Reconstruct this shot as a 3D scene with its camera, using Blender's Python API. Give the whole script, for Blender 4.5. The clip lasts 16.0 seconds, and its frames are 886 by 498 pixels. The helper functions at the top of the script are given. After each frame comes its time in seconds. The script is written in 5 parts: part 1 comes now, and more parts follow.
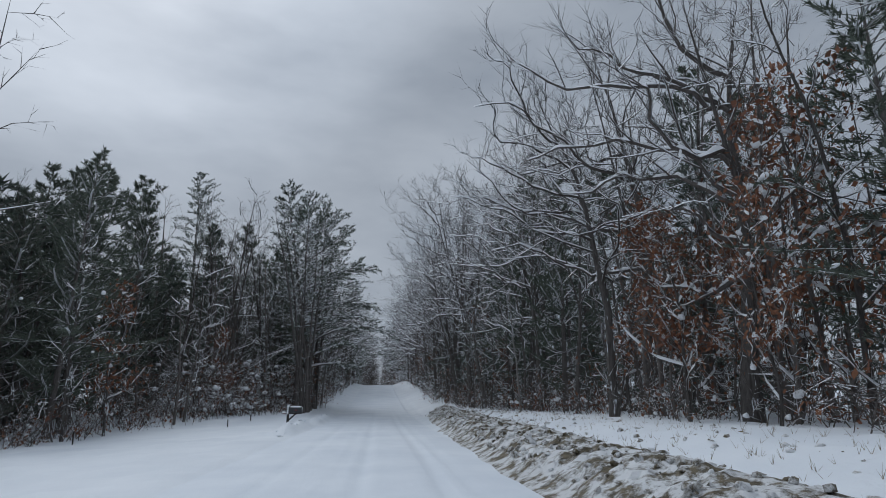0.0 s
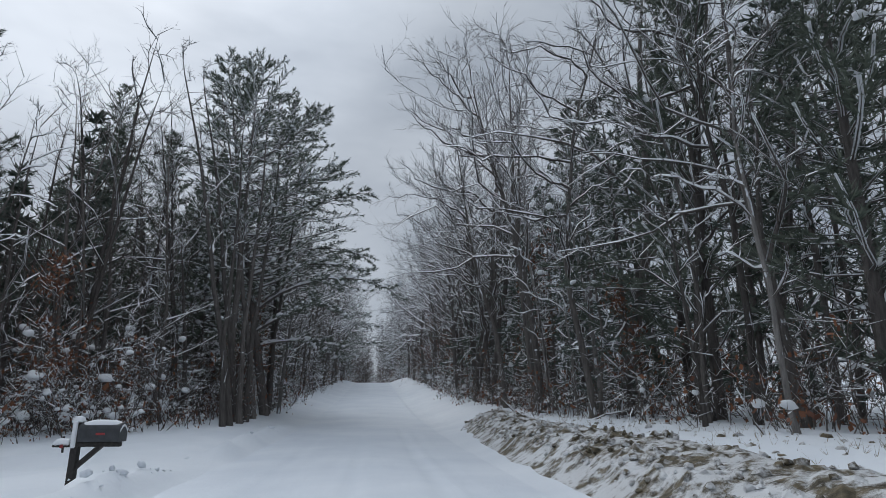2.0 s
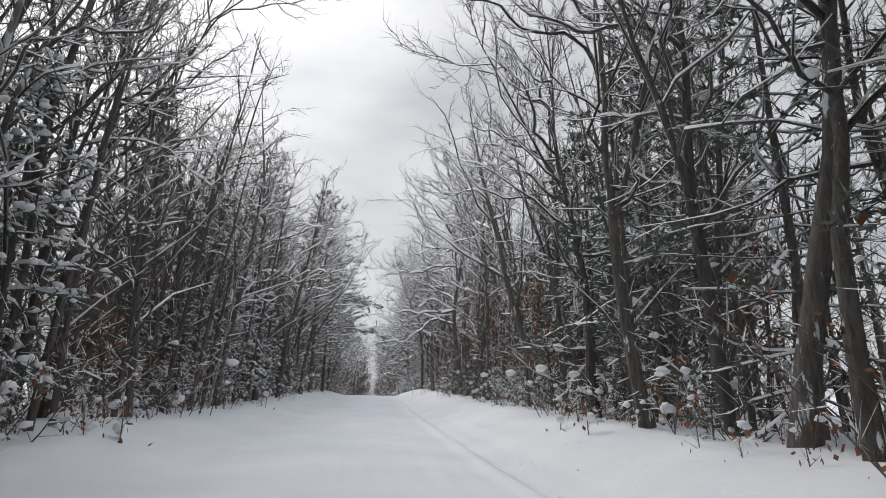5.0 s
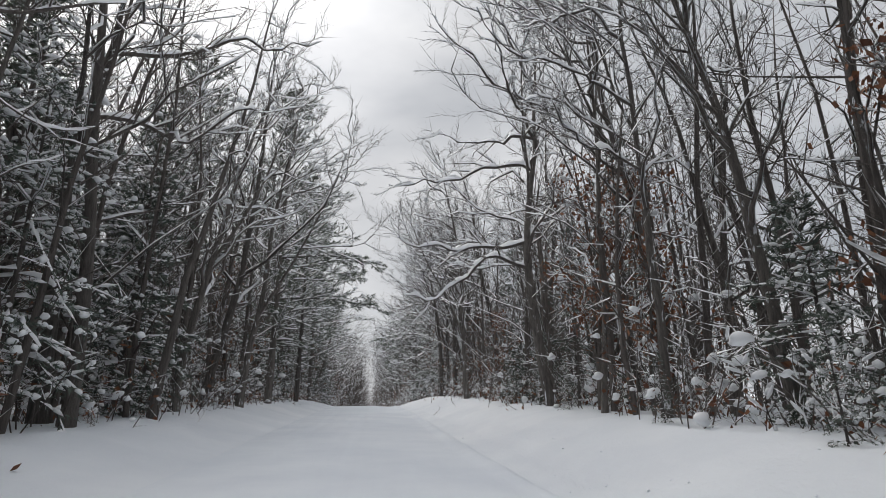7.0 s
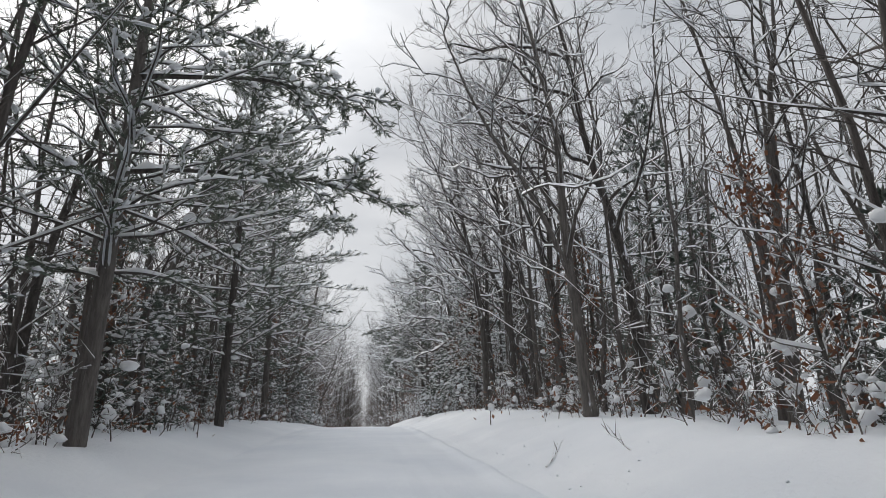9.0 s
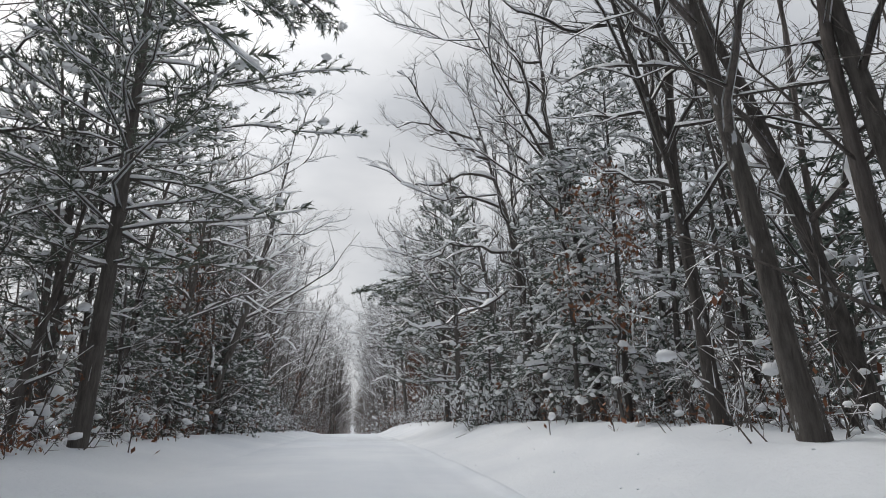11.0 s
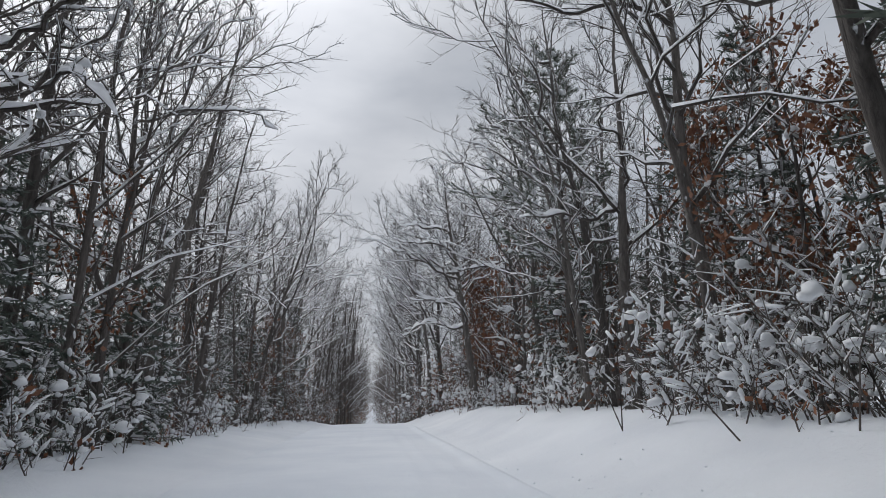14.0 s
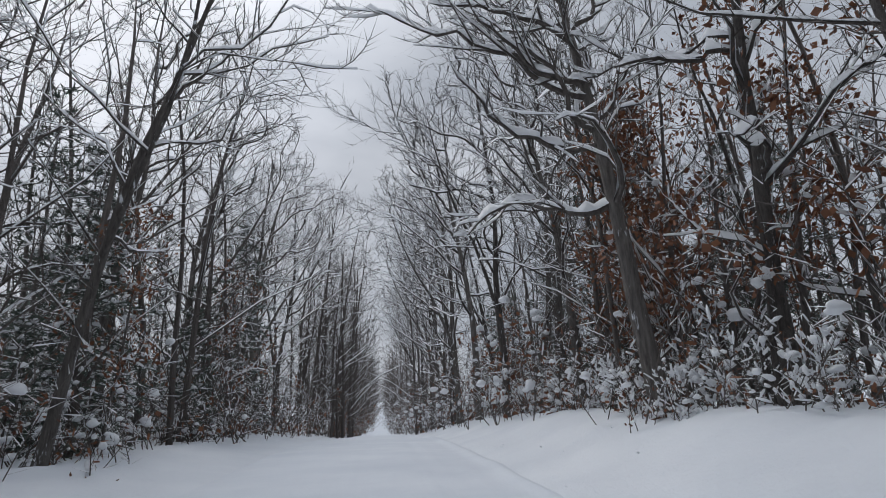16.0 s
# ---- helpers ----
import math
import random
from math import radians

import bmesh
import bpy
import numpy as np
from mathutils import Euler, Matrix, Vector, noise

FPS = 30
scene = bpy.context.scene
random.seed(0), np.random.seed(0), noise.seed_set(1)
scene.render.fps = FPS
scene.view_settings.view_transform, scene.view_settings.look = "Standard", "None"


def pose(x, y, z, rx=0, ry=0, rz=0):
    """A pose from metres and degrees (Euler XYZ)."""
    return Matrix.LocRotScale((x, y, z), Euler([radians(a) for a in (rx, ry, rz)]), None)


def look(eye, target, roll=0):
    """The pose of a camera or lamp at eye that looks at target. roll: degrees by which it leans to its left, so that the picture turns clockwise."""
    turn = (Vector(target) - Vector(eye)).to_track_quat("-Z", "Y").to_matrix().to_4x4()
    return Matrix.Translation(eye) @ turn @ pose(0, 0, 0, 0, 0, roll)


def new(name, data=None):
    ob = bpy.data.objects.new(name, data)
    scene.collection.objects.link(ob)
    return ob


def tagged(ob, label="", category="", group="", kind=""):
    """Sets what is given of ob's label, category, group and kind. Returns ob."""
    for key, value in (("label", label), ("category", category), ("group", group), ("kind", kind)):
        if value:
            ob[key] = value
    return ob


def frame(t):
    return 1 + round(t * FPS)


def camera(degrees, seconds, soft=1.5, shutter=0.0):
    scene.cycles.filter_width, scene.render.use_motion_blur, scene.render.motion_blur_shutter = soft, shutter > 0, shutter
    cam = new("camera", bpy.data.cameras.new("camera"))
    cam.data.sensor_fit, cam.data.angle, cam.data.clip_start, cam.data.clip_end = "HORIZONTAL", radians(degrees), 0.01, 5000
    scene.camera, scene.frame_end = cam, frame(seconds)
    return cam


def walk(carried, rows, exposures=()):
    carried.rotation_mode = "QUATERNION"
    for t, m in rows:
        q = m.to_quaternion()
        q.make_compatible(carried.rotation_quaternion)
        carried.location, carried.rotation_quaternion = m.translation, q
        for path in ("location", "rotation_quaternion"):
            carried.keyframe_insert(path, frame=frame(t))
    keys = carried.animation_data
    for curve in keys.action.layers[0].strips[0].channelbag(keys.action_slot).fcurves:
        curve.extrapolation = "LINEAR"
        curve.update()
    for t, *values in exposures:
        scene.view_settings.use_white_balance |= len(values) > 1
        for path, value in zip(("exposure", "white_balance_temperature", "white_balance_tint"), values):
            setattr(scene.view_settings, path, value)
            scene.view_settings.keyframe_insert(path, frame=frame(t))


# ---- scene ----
from itertools import product

# ---- camera ----
PATH = [
    (0.0, 0.00, 0.00, 1.35, -6.17, 14.83, 0.00),
    (0.5, 0.00, 5.25, 1.35, -6.27, 14.83, 0.00),
    (1.0, 0.00, 10.50, 1.35, -6.57, 14.53, 0.00),
    (1.5, 0.00, 15.75, 1.35, -6.57, 14.83, 0.20),
    (2.0, 0.00, 21.00, 1.35, -6.67, 14.83, 0.20),
    (2.5, 0.00, 26.25, 1.35, -6.77, 15.03, -0.10),
    (3.0, 0.00, 31.50, 1.35, -6.77, 15.23, -0.60),
    (3.5, 0.00, 36.75, 1.36, -6.67, 15.83, -1.10),
    (4.0, 0.00, 42.00, 1.40, -6.77, 16.03, -1.60),
    (6.5, 0.00, 68.25, 2.26, -7.29, 17.63, 0.00),
    (7.0, 0.00, 73.50, 2.53, -7.09, 17.46, -0.20),
    (7.5, 0.00, 78.75, 2.82, -6.69, 18.19, 0.00),
    (8.0, 0.00, 84.00, 3.13, -6.89, 18.12, 0.10),
    (8.5, 0.00, 89.25, 3.46, -6.99, 18.66, 0.40),
    (9.0, 0.00, 94.50, 3.81, -7.59, 18.39, 0.90),
    (11.5, 0.00, 120.75, 5.47, -8.73, 17.77, 0.10),
    (12.0, 0.00, 126.00, 5.72, -8.33, 17.03, 0.30),
    (12.5, 0.00, 131.25, 5.91, -7.83, 16.09, 0.40),
    (13.0, 0.00, 136.50, 6.03, -7.53, 15.98, 0.80),
    (13.5, 0.00, 141.75, 6.13, -7.13, 15.78, 0.80),
    (14.0, 0.00, 147.00, 6.22, -6.93, 15.78, 0.80),
    (14.5, 0.00, 152.25, 6.31, -6.63, 15.38, 0.80),
    (15.0, 0.00, 157.50, 6.38, -6.63, 15.18, 1.00),
    (15.5, 0.00, 162.75, 6.45, -6.53, 15.58, 1.50),
    (16.0, 0.00, 168.00, 6.51, -6.03, 15.68, 1.50),
]
EXPOSURES = [(0.0, -0.68, 5800, 8), (1.0, -0.57, 5820, 8), (1.5, -0.5, 5850, 8), (2.5, -0.18, 6050, 9), (3.0, 0.03, 6300, 10), (3.5, 0.18, 6450, 11), (4.5, 0.2, 6600, 11), (6.5, 0.05, 6600, 11), (7.5, 0.12, 6600, 10), (9.0, 0.15, 6550, 10), (11.5, 0.1, 6550, 10), (12.0, 0.1, 6550, 11), (13.0, -0.02, 6450, 10), (14.0, -0.12, 6300, 11), (15.0, -0.22, 6200, 11), (16.0, -0.23, 6150, 11)]
cam = camera(75.6, 16.0, soft=0.9)
walk(cam, [(t, pose(x, y, z, 90 + pitch, roll, yaw)) for t, x, y, z, yaw, pitch, roll in PATH], EXPOSURES)

# ---- world, sun ----
SUN_ELEVATION, SUN_AZIMUTH = radians(42), radians(28)  # azimuth: to the left of the road's direction
world = bpy.data.worlds.new("overcast_sky")
scene.world = world
world.use_nodes = True
wn, wl = world.node_tree.nodes, world.node_tree.links
wn.clear()
w_out = wn.new("ShaderNodeOutputWorld")
w_sky = wn.new("ShaderNodeTexSky")
w_sky.sky_type, w_sky.sun_disc = "NISHITA", False
w_sky.sun_elevation, w_sky.sun_rotation = SUN_ELEVATION, -SUN_AZIMUTH
w_sky.dust_density = 4.0
w_bg_sky = wn.new("ShaderNodeBackground")
w_bg_sky.inputs["Strength"].default_value = 0.05
wl.new(w_sky.outputs["Color"], w_bg_sky.inputs["Color"])
w_tc = wn.new("ShaderNodeTexCoord")
w_map = wn.new("ShaderNodeMapping")
w_map.inputs["Scale"].default_value = (1.0, 1.0, 2.6)
w_map.inputs["Location"].default_value = (0.35, 0.1, 0.2)
wl.new(w_tc.outputs["Generated"], w_map.inputs["Vector"])
w_noise = wn.new("ShaderNodeTexNoise")
w_noise.inputs["Scale"].default_value = 2.1
w_noise.inputs["Detail"].default_value = 5.0
w_noise.inputs["Roughness"].default_value = 0.5
wl.new(w_map.outputs["Vector"], w_noise.inputs["Vector"])
w_ramp = wn.new("ShaderNodeValToRGB")
w_ramp.color_ramp.elements[0].position, w_ramp.color_ramp.elements[1].position = 0.36, 0.66
w_ramp.color_ramp.elements[0].color = (0.52, 0.555, 0.605, 1)
w_ramp.color_ramp.elements[1].color = (0.86, 0.88, 0.91, 1)
wl.new(w_noise.outputs["Fac"], w_ramp.inputs["Fac"])
w_dot = wn.new("ShaderNodeVectorMath")
w_dot.operation = "DOT_PRODUCT"
w_dot.inputs[1].default_value = (-math.sin(SUN_AZIMUTH) * math.cos(SUN_ELEVATION), math.cos(SUN_AZIMUTH) * math.cos(SUN_ELEVATION), math.sin(SUN_ELEVATION))
wl.new(w_tc.outputs["Generated"], w_dot.inputs[0])
w_glow = wn.new("ShaderNodeMapRange")
w_glow.interpolation_type = "SMOOTHSTEP"
w_glow.inputs["From Min"].default_value, w_glow.inputs["From Max"].default_value = 0.86, 1.0
w_glow.inputs["To Min"].default_value, w_glow.inputs["To Max"].default_value = 0.84, 1.32
wl.new(w_dot.outputs["Value"], w_glow.inputs["Value"])
w_bg_cloud = wn.new("ShaderNodeBackground")
w_sep = wn.new("ShaderNodeSeparateXYZ")
wl.new(w_tc.outputs["Generated"], w_sep.inputs["Vector"])
w_zenith = wn.new("ShaderNodeMapRange")
w_zenith.interpolation_type = "SMOOTHSTEP"
w_zenith.inputs["From Min"].default_value, w_zenith.inputs["From Max"].default_value = 0.6, 1.0
w_zenith.inputs["To Min"].default_value, w_zenith.inputs["To Max"].default_value = 1.0, 2.0
wl.new(w_sep.outputs["Z"], w_zenith.inputs["Value"])
w_total = wn.new("ShaderNodeMath")
w_total.operation = "MULTIPLY"
wl.new(w_glow.outputs["Result"], w_total.inputs[0])
wl.new(w_zenith.outputs["Result"], w_total.inputs[1])
wl.new(w_total.outputs["Value"], w_bg_cloud.inputs["Strength"])
wl.new(w_ramp.outputs["Color"], w_bg_cloud.inputs["Color"])
w_add = wn.new("ShaderNodeMixShader")
w_add.inputs["Fac"].default_value = 0.9
wl.new(w_bg_sky.outputs[0], w_add.inputs[1])
wl.new(w_bg_cloud.outputs[0], w_add.inputs[2])
wl.new(w_add.outputs[0], w_out.inputs["Surface"])

sun_data = bpy.data.lights.new("sun", "SUN")
sun_data.energy, sun_data.angle, sun_data.color = 1.25, radians(25), (1.0, 0.96, 0.9)
sun = new("sun", sun_data)
sun_dir = Vector((-math.sin(SUN_AZIMUTH) * math.cos(SUN_ELEVATION), math.cos(SUN_AZIMUTH) * math.cos(SUN_ELEVATION), math.sin(SUN_ELEVATION)))
sun.matrix_world = look(sun_dir * 100, (0, 0, 0))


# ---- materials ----
def material(name):
    m = bpy.data.materials.new(name)
    m.use_nodes = True
    n, l = m.node_tree.nodes, m.node_tree.links
    return m, n, l, n["Principled BSDF"]


def noise_node(n, l, scale, detail=4.0, rough=0.55, vector=None):
    t = n.new("ShaderNodeTexNoise")
    t.inputs["Scale"].default_value, t.inputs["Detail"].default_value, t.inputs["Roughness"].default_value = scale, detail, rough
    if vector is not None:
        l.new(vector, t.inputs["Vector"])
    return t


def ramp_node(n, l, source, stops):
    r = n.new("ShaderNodeValToRGB")
    r.color_ramp.elements[0].position, r.color_ramp.elements[0].color = stops[0][0], (*stops[0][1], 1)
    r.color_ramp.elements[1].position, r.color_ramp.elements[1].color = stops[-1][0], (*stops[-1][1], 1)
    for p, c in stops[1:-1]:
        r.color_ramp.elements.new(p).color = (*c, 1)
    l.new(source, r.inputs["Fac"])
    return r


def mix_node(n, l, fac, a, b):
    m = n.new("ShaderNodeMix")
    m.data_type = "RGBA"
    l.new(fac, m.inputs["Factor"])
    l.new(a, m.inputs["A"])
    l.new(b, m.inputs["B"])
    return m.outputs["Result"]


def world_position(n):
    return n.new("ShaderNodeNewGeometry").outputs["Position"]


def object_position(n):
    return n.new("ShaderNodeTexCoord").outputs["Object"]


def bump_node(n, l, bsdf, height, strength, distance):
    b = n.new("ShaderNodeBump")
    b.inputs["Strength"].default_value, b.inputs["Distance"].default_value = strength, distance
    l.new(height, b.inputs["Height"])
    l.new(b.outputs["Normal"], bsdf.inputs["Normal"])


def snow_material(name, low, high, dirt=None, dirt_at=(0.5, 0.6), bump=0.05, scale=1.0, patches=4.6):
    m, n, l, b = material(name)
    p = world_position(n)
    broad = noise_node(n, l, 0.35 * scale, 4, vector=p)
    fine = noise_node(n, l, 9.0 * scale, 6, 0.65, vector=p)
    colour = ramp_node(n, l, broad.outputs["Fac"], [(0.3, low), (0.7, high)]).outputs["Color"]
    if dirt:
        patch = noise_node(n, l, patches, 9, 0.72, vector=p)
        spot = ramp_node(n, l, patch.outputs["Fac"], [(dirt_at[0], (0, 0, 0)), (dirt_at[1], (1, 1, 1))])
        tone = ramp_node(n, l, fine.outputs["Fac"], [(0.35, dirt[0]), (0.65, dirt[1])])
        colour = mix_node(n, l, spot.outputs["Color"], colour, tone.outputs["Color"])
    l.new(colour, b.inputs["Base Color"])
    b.inputs["Roughness"].default_value = 0.62
    b.inputs["Specular IOR Level"].default_value = 0.25
    bump_node(n, l, b, fine.outputs["Fac"], 0.6, bump)
    return m


def bark_material(name, dark, light, snow_amount):
    m, n, l, b = material(name)
    p = object_position(n)
    mapping = n.new("ShaderNodeMapping")
    mapping.inputs["Scale"].default_value = (14, 14, 2.2)
    l.new(p, mapping.inputs["Vector"])
    grain = noise_node(n, l, 1.0, 6, 0.65, vector=mapping.outputs["Vector"])
    broad = noise_node(n, l, 0.9, 3, vector=p)
    colour = ramp_node(n, l, grain.outputs["Fac"], [(0.3, dark), (0.7, light)]).outputs["Color"]
    info = n.new("ShaderNodeObjectInfo")
    hue = n.new("ShaderNodeHueSaturation")
    spread = n.new("ShaderNodeMapRange")
    spread.inputs["To Min"].default_value, spread.inputs["To Max"].default_value = 0.7, 1.35
    l.new(info.outputs["Random"], spread.inputs["Value"])
    l.new(spread.outputs["Result"], hue.inputs["Value"])
    l.new(colour, hue.inputs["Color"])
    colour = hue.outputs["Color"]
    if snow_amount > 0:
        # wind-plastered snow in ragged patches
        mapping2 = n.new("ShaderNodeMapping")
        mapping2.inputs["Scale"].default_value = (5, 5, 1.3)
        l.new(p, mapping2.inputs["Vector"])
        patch = noise_node(n, l, 1.0, 5, 0.6, vector=mapping2.outputs["Vector"])
        spot = ramp_node(n, l, patch.outputs["Fac"], [(0.74 - snow_amount, (0, 0, 0)), (0.78 - snow_amount, (1, 1, 1))])
        white = n.new("ShaderNodeRGB")
        white.outputs[0].default_value = (0.78, 0.8, 0.83, 1)
        colour = mix_node(n, l, spot.outputs["Color"], colour, white.outputs[0])
    l.new(colour, b.inputs["Base Color"])
    b.inputs["Roughness"].default_value = 0.9
    b.inputs["Specular IOR Level"].default_value = 0.2
    bump_node(n, l, b, grain.outputs["Fac"], 1.0, 0.07)
    return m


def leaf_material(name, dark, light):
    m, n, l, b = material(name)
    g = n.new("ShaderNodeNewGeometry")
    tone = ramp_node(n, l, g.outputs["Random Per Island"], [(0.0, dark), (1.0, light)])
    l.new(tone.outputs["Color"], b.inputs["Base Color"])
    b.inputs["Roughness"].default_value = 0.7
    return m


def plain_material(name, dark, light, rough=0.6, metal=0.0, scale=12.0, bump=0.004):
    m, n, l, b = material(name)
    t = noise_node(n, l, scale, 5, 0.6, vector=object_position(n))
    l.new(ramp_node(n, l, t.outputs["Fac"], [(0.3, dark), (0.7, light)]).outputs["Color"], b.inputs["Base Color"])
    b.inputs["Roughness"].default_value, b.inputs["Metallic"].default_value = rough, metal
    bump_node(n, l, b, t.outputs["Fac"], 0.5, bump)
    return m


SNOW_GROUND = snow_material("snow_ground", (0.72, 0.755, 0.8), (0.82, 0.848, 0.88), ((0.3, 0.28, 0.25), (0.5, 0.47, 0.43)), (0.72, 0.76))
SNOW_ROAD = snow_material("snow_road", (0.69, 0.73, 0.785), (0.8, 0.832, 0.87), bump=0.03)
SNOW_BERM = snow_material("snow_berm", (0.62, 0.62, 0.62), (0.78, 0.79, 0.8), ((0.05, 0.042, 0.028), (0.2, 0.165, 0.105)), (0.46, 0.56), bump=0.12, patches=2.3)
SNOW_BRANCH = snow_material("snow_branch", (0.8, 0.815, 0.84), (0.88, 0.89, 0.905), bump=0.02)
BARK_GREY = bark_material("bark_grey", (0.066, 0.059, 0.055), (0.17, 0.155, 0.142), 0.12)
BARK_PALE = bark_material("bark_pale", (0.16, 0.15, 0.14), (0.34, 0.32, 0.3), 0.17)
BARK_DARK = bark_material("bark_dark", (0.08, 0.071, 0.067), (0.18, 0.163, 0.15), 0.07)
TWIG = bark_material("twig_bark", (0.08, 0.071, 0.065), (0.17, 0.15, 0.139), 0.0)
NEEDLES = leaf_material("pine_needles", (0.075, 0.092, 0.073), (0.16, 0.182, 0.138))
NEEDLES_DARK = leaf_material("hemlock_needles", (0.066, 0.085, 0.071), (0.14, 0.166, 0.136))
DEAD_LEAF = leaf_material("dead_leaves", (0.12, 0.045, 0.025), (0.29, 0.125, 0.06))


# ---- land: height along and across the road ----
SLOPES = [(-60, 0), (34, 0), (46, 0.018), (61, 0.044), (80, 0.058), (90, 0.066), (118, 0.062), (125, 0.045), (132, 0.026), (140, 0.018), (165, 0.012), (180, 0.012), (206, -0.04), (250, -0.03), (290, 0.03), (520, 0.03), (900, 0)]
_S = np.linspace(-60, 900, 4801)
_SL = np.interp(_S, [k[0] for k in SLOPES], [k[1] for k in SLOPES])
_Z = np.concatenate([[0], np.cumsum((_SL[1:] + _SL[:-1]) / 2 * np.diff(_S))])
_Z -= np.interp(0, _S, _Z)


def waves(x, y, size, seed):
    r = np.random.RandomState(seed)
    out = 0
    for k in range(7):
        a, p = r.uniform(0, math.tau, 2)
        f = r.uniform(0.6, 1.7) / size
        out = out + np.sin((np.cos(a) * x + np.sin(a) * y) * f * math.tau + p)
    return out / 7


def bank_right(y):
    return np.interp(y, [-10, 0, 30, 45, 60, 90, 140, 170, 220], [0.75, 0.75, 0.75, 0.7, 0.7, 0.85, 0.95, 1.15, 0.8])


def bank_left(y):
    return np.interp(y, [-10, 0, 28, 40, 80, 100, 140, 175, 220], [-0.12, -0.12, 0.0, 0.3, 0.5, 0.6, 0.4, 0.3, 0.4])


ROAD_L, ROAD_R = -3.3, 2.7


def smooth(a, b, v):
    t = np.clip((v - a) / (b - a), 0, 1)
    return t * t * (3 - 2 * t)


def land(x, y):
    x, y = np.asarray(x, float), np.asarray(y, float)
    z = np.interp(y, _S, _Z)
    wob = 0.35 * waves(x * 0, y, 9.0, 5)
    z = z + bank_right(y) * smooth(ROAD_R - 0.1 + wob * 0.5, ROAD_R + 3.6 + wob, x)
    z = z + bank_left(y) * smooth(-ROAD_L - 0.1 + wob * 0.5, -ROAD_L + 2.6 + wob, -x)
    off = np.maximum(np.maximum(x - ROAD_R, ROAD_L - x), 0)
    amt = smooth(0, 1.5, off)
    z = z + amt * (0.10 * waves(x, y, 2.3, 11) + 0.05 * waves(x, y, 0.9, 12)) + smooth(6, 40, off) * 0.9 * waves(x, y, 30, 13)
    z = z - 0.045 * np.clip(-x - 4.5, 0, 14) * (1 - smooth(34, 46, y))
    # low ridge thrown up by the plough along the left side, broken by the drive
    row = np.exp(-((x + 3.85 + 0.2 * waves(x * 0, y, 7, 41)) / 0.32) ** 2) * (0.8 + 0.5 * waves(x, y, 1.6, 42))
    z = z + row * 0.42 * (smooth(24, 26, y) * (1 - smooth(31, 34, y)) + 0.8 * smooth(35, 37, y) * (1 - smooth(44, 50, y)))
    # a shallow track leading off to the left beside the stakes
    z = z - 0.12 * np.exp(-((y - 35.4 + 0.3 * (x + 8)) / 0.8) ** 2) * smooth(4.5, 6, -x) * (1 - smooth(16, 24, -x))
    # a wheel track pressed into the right verge
    for c in (2.98, 3.5):
        z = z - 0.16 * np.exp(-((x - c - 0.15 * waves(x * 0, y, 14, 51)) / 0.19) ** 2) * (0.6 + 0.6 * waves(x, y, 0.8, 52)) * smooth(46, 52, y) * (1 - smooth(112, 124, y))
    z = z - 0.06 * (1 - smooth(0, 0.25, off))
    return z


def grid_mesh(name, xs, ys, height, mat, shade=True):
    X, Y = np.meshgrid(xs, ys)
    Z = height(X, Y)
    v = np.stack([X.ravel(), Y.ravel(), Z.ravel()], 1)
    nx, ny = len(xs), len(ys)
    i = (np.arange(ny - 1)[:, None] * nx + np.arange(nx - 1)[None, :]).ravel()
    f = np.stack([i, i + 1, i + nx + 1, i + nx], 1)
    me = bpy.data.meshes.new(name)
    me.from_pydata(v.tolist(), [], f.tolist())
    me.polygons.foreach_set("use_smooth", [shade] * len(f))
    me.materials.append(mat)
    return me


gx = np.concatenate([[-900, -400, -200, -110, -70, -45, -32, -24], np.arange(-19, -9, 0.8), np.arange(-9, 9, 0.25), np.arange(9, 19, 0.8), [19, 24, 32, 45, 70, 110, 200, 400, 900]])
gy = np.concatenate([[-600, -200, -80, -40, -20], np.arange(-12, 215, 0.6), np.arange(215, 300, 3), np.arange(300, 560, 12), [600, 700, 900, 1500, 2500]])
tagged(new("ground", grid_mesh("ground", gx, gy, land, SNOW_GROUND)), "undulating ground under fresh white snow", "ground", kind="structure")


def road_height(x, y):
    z = np.interp(y, _S, _Z)
    mid = (ROAD_L + ROAD_R) / 2
    z = z + 0.02 - 0.012 * (x - mid) ** 2 * 0.6 + 0.012 * waves(x, y, 3.0, 21)
    for c, d in ((-0.32, 0.085), (1.1, 0.08), (-1.9, 0.05), (-0.75, 0.03), (1.55, 0.035)):
        w = c + 0.13 * waves(x * 0, y, 22.0, int(c * 100) % 97)
        z = z - d * np.exp(-((x - w) / 0.13) ** 2) * (0.6 + 0.4 * waves(x * 0, y, 6, 31)) * (1 - 0.7 * smooth(30, 60, y))
    # crumbs and the scraped edge
    z = z + 0.014 * waves(x, y, 0.8, 33) + 0.09 * np.exp(-((x - 2.45 - 0.12 * waves(x * 0, y, 5, 34)) / 0.16) ** 2) * smooth(50, 60, y)
    return z


rx = np.arange(ROAD_L - 0.05, ROAD_R + 0.06, 0.12)
ry = np.concatenate([np.arange(-12, 215, 0.5), np.arange(215, 300, 3), np.arange(300, 560, 12)])
tagged(new("road", grid_mesh("road", rx, ry, road_height, SNOW_ROAD)), "packed snow road with shallow wheel ruts", "road", kind="structure")


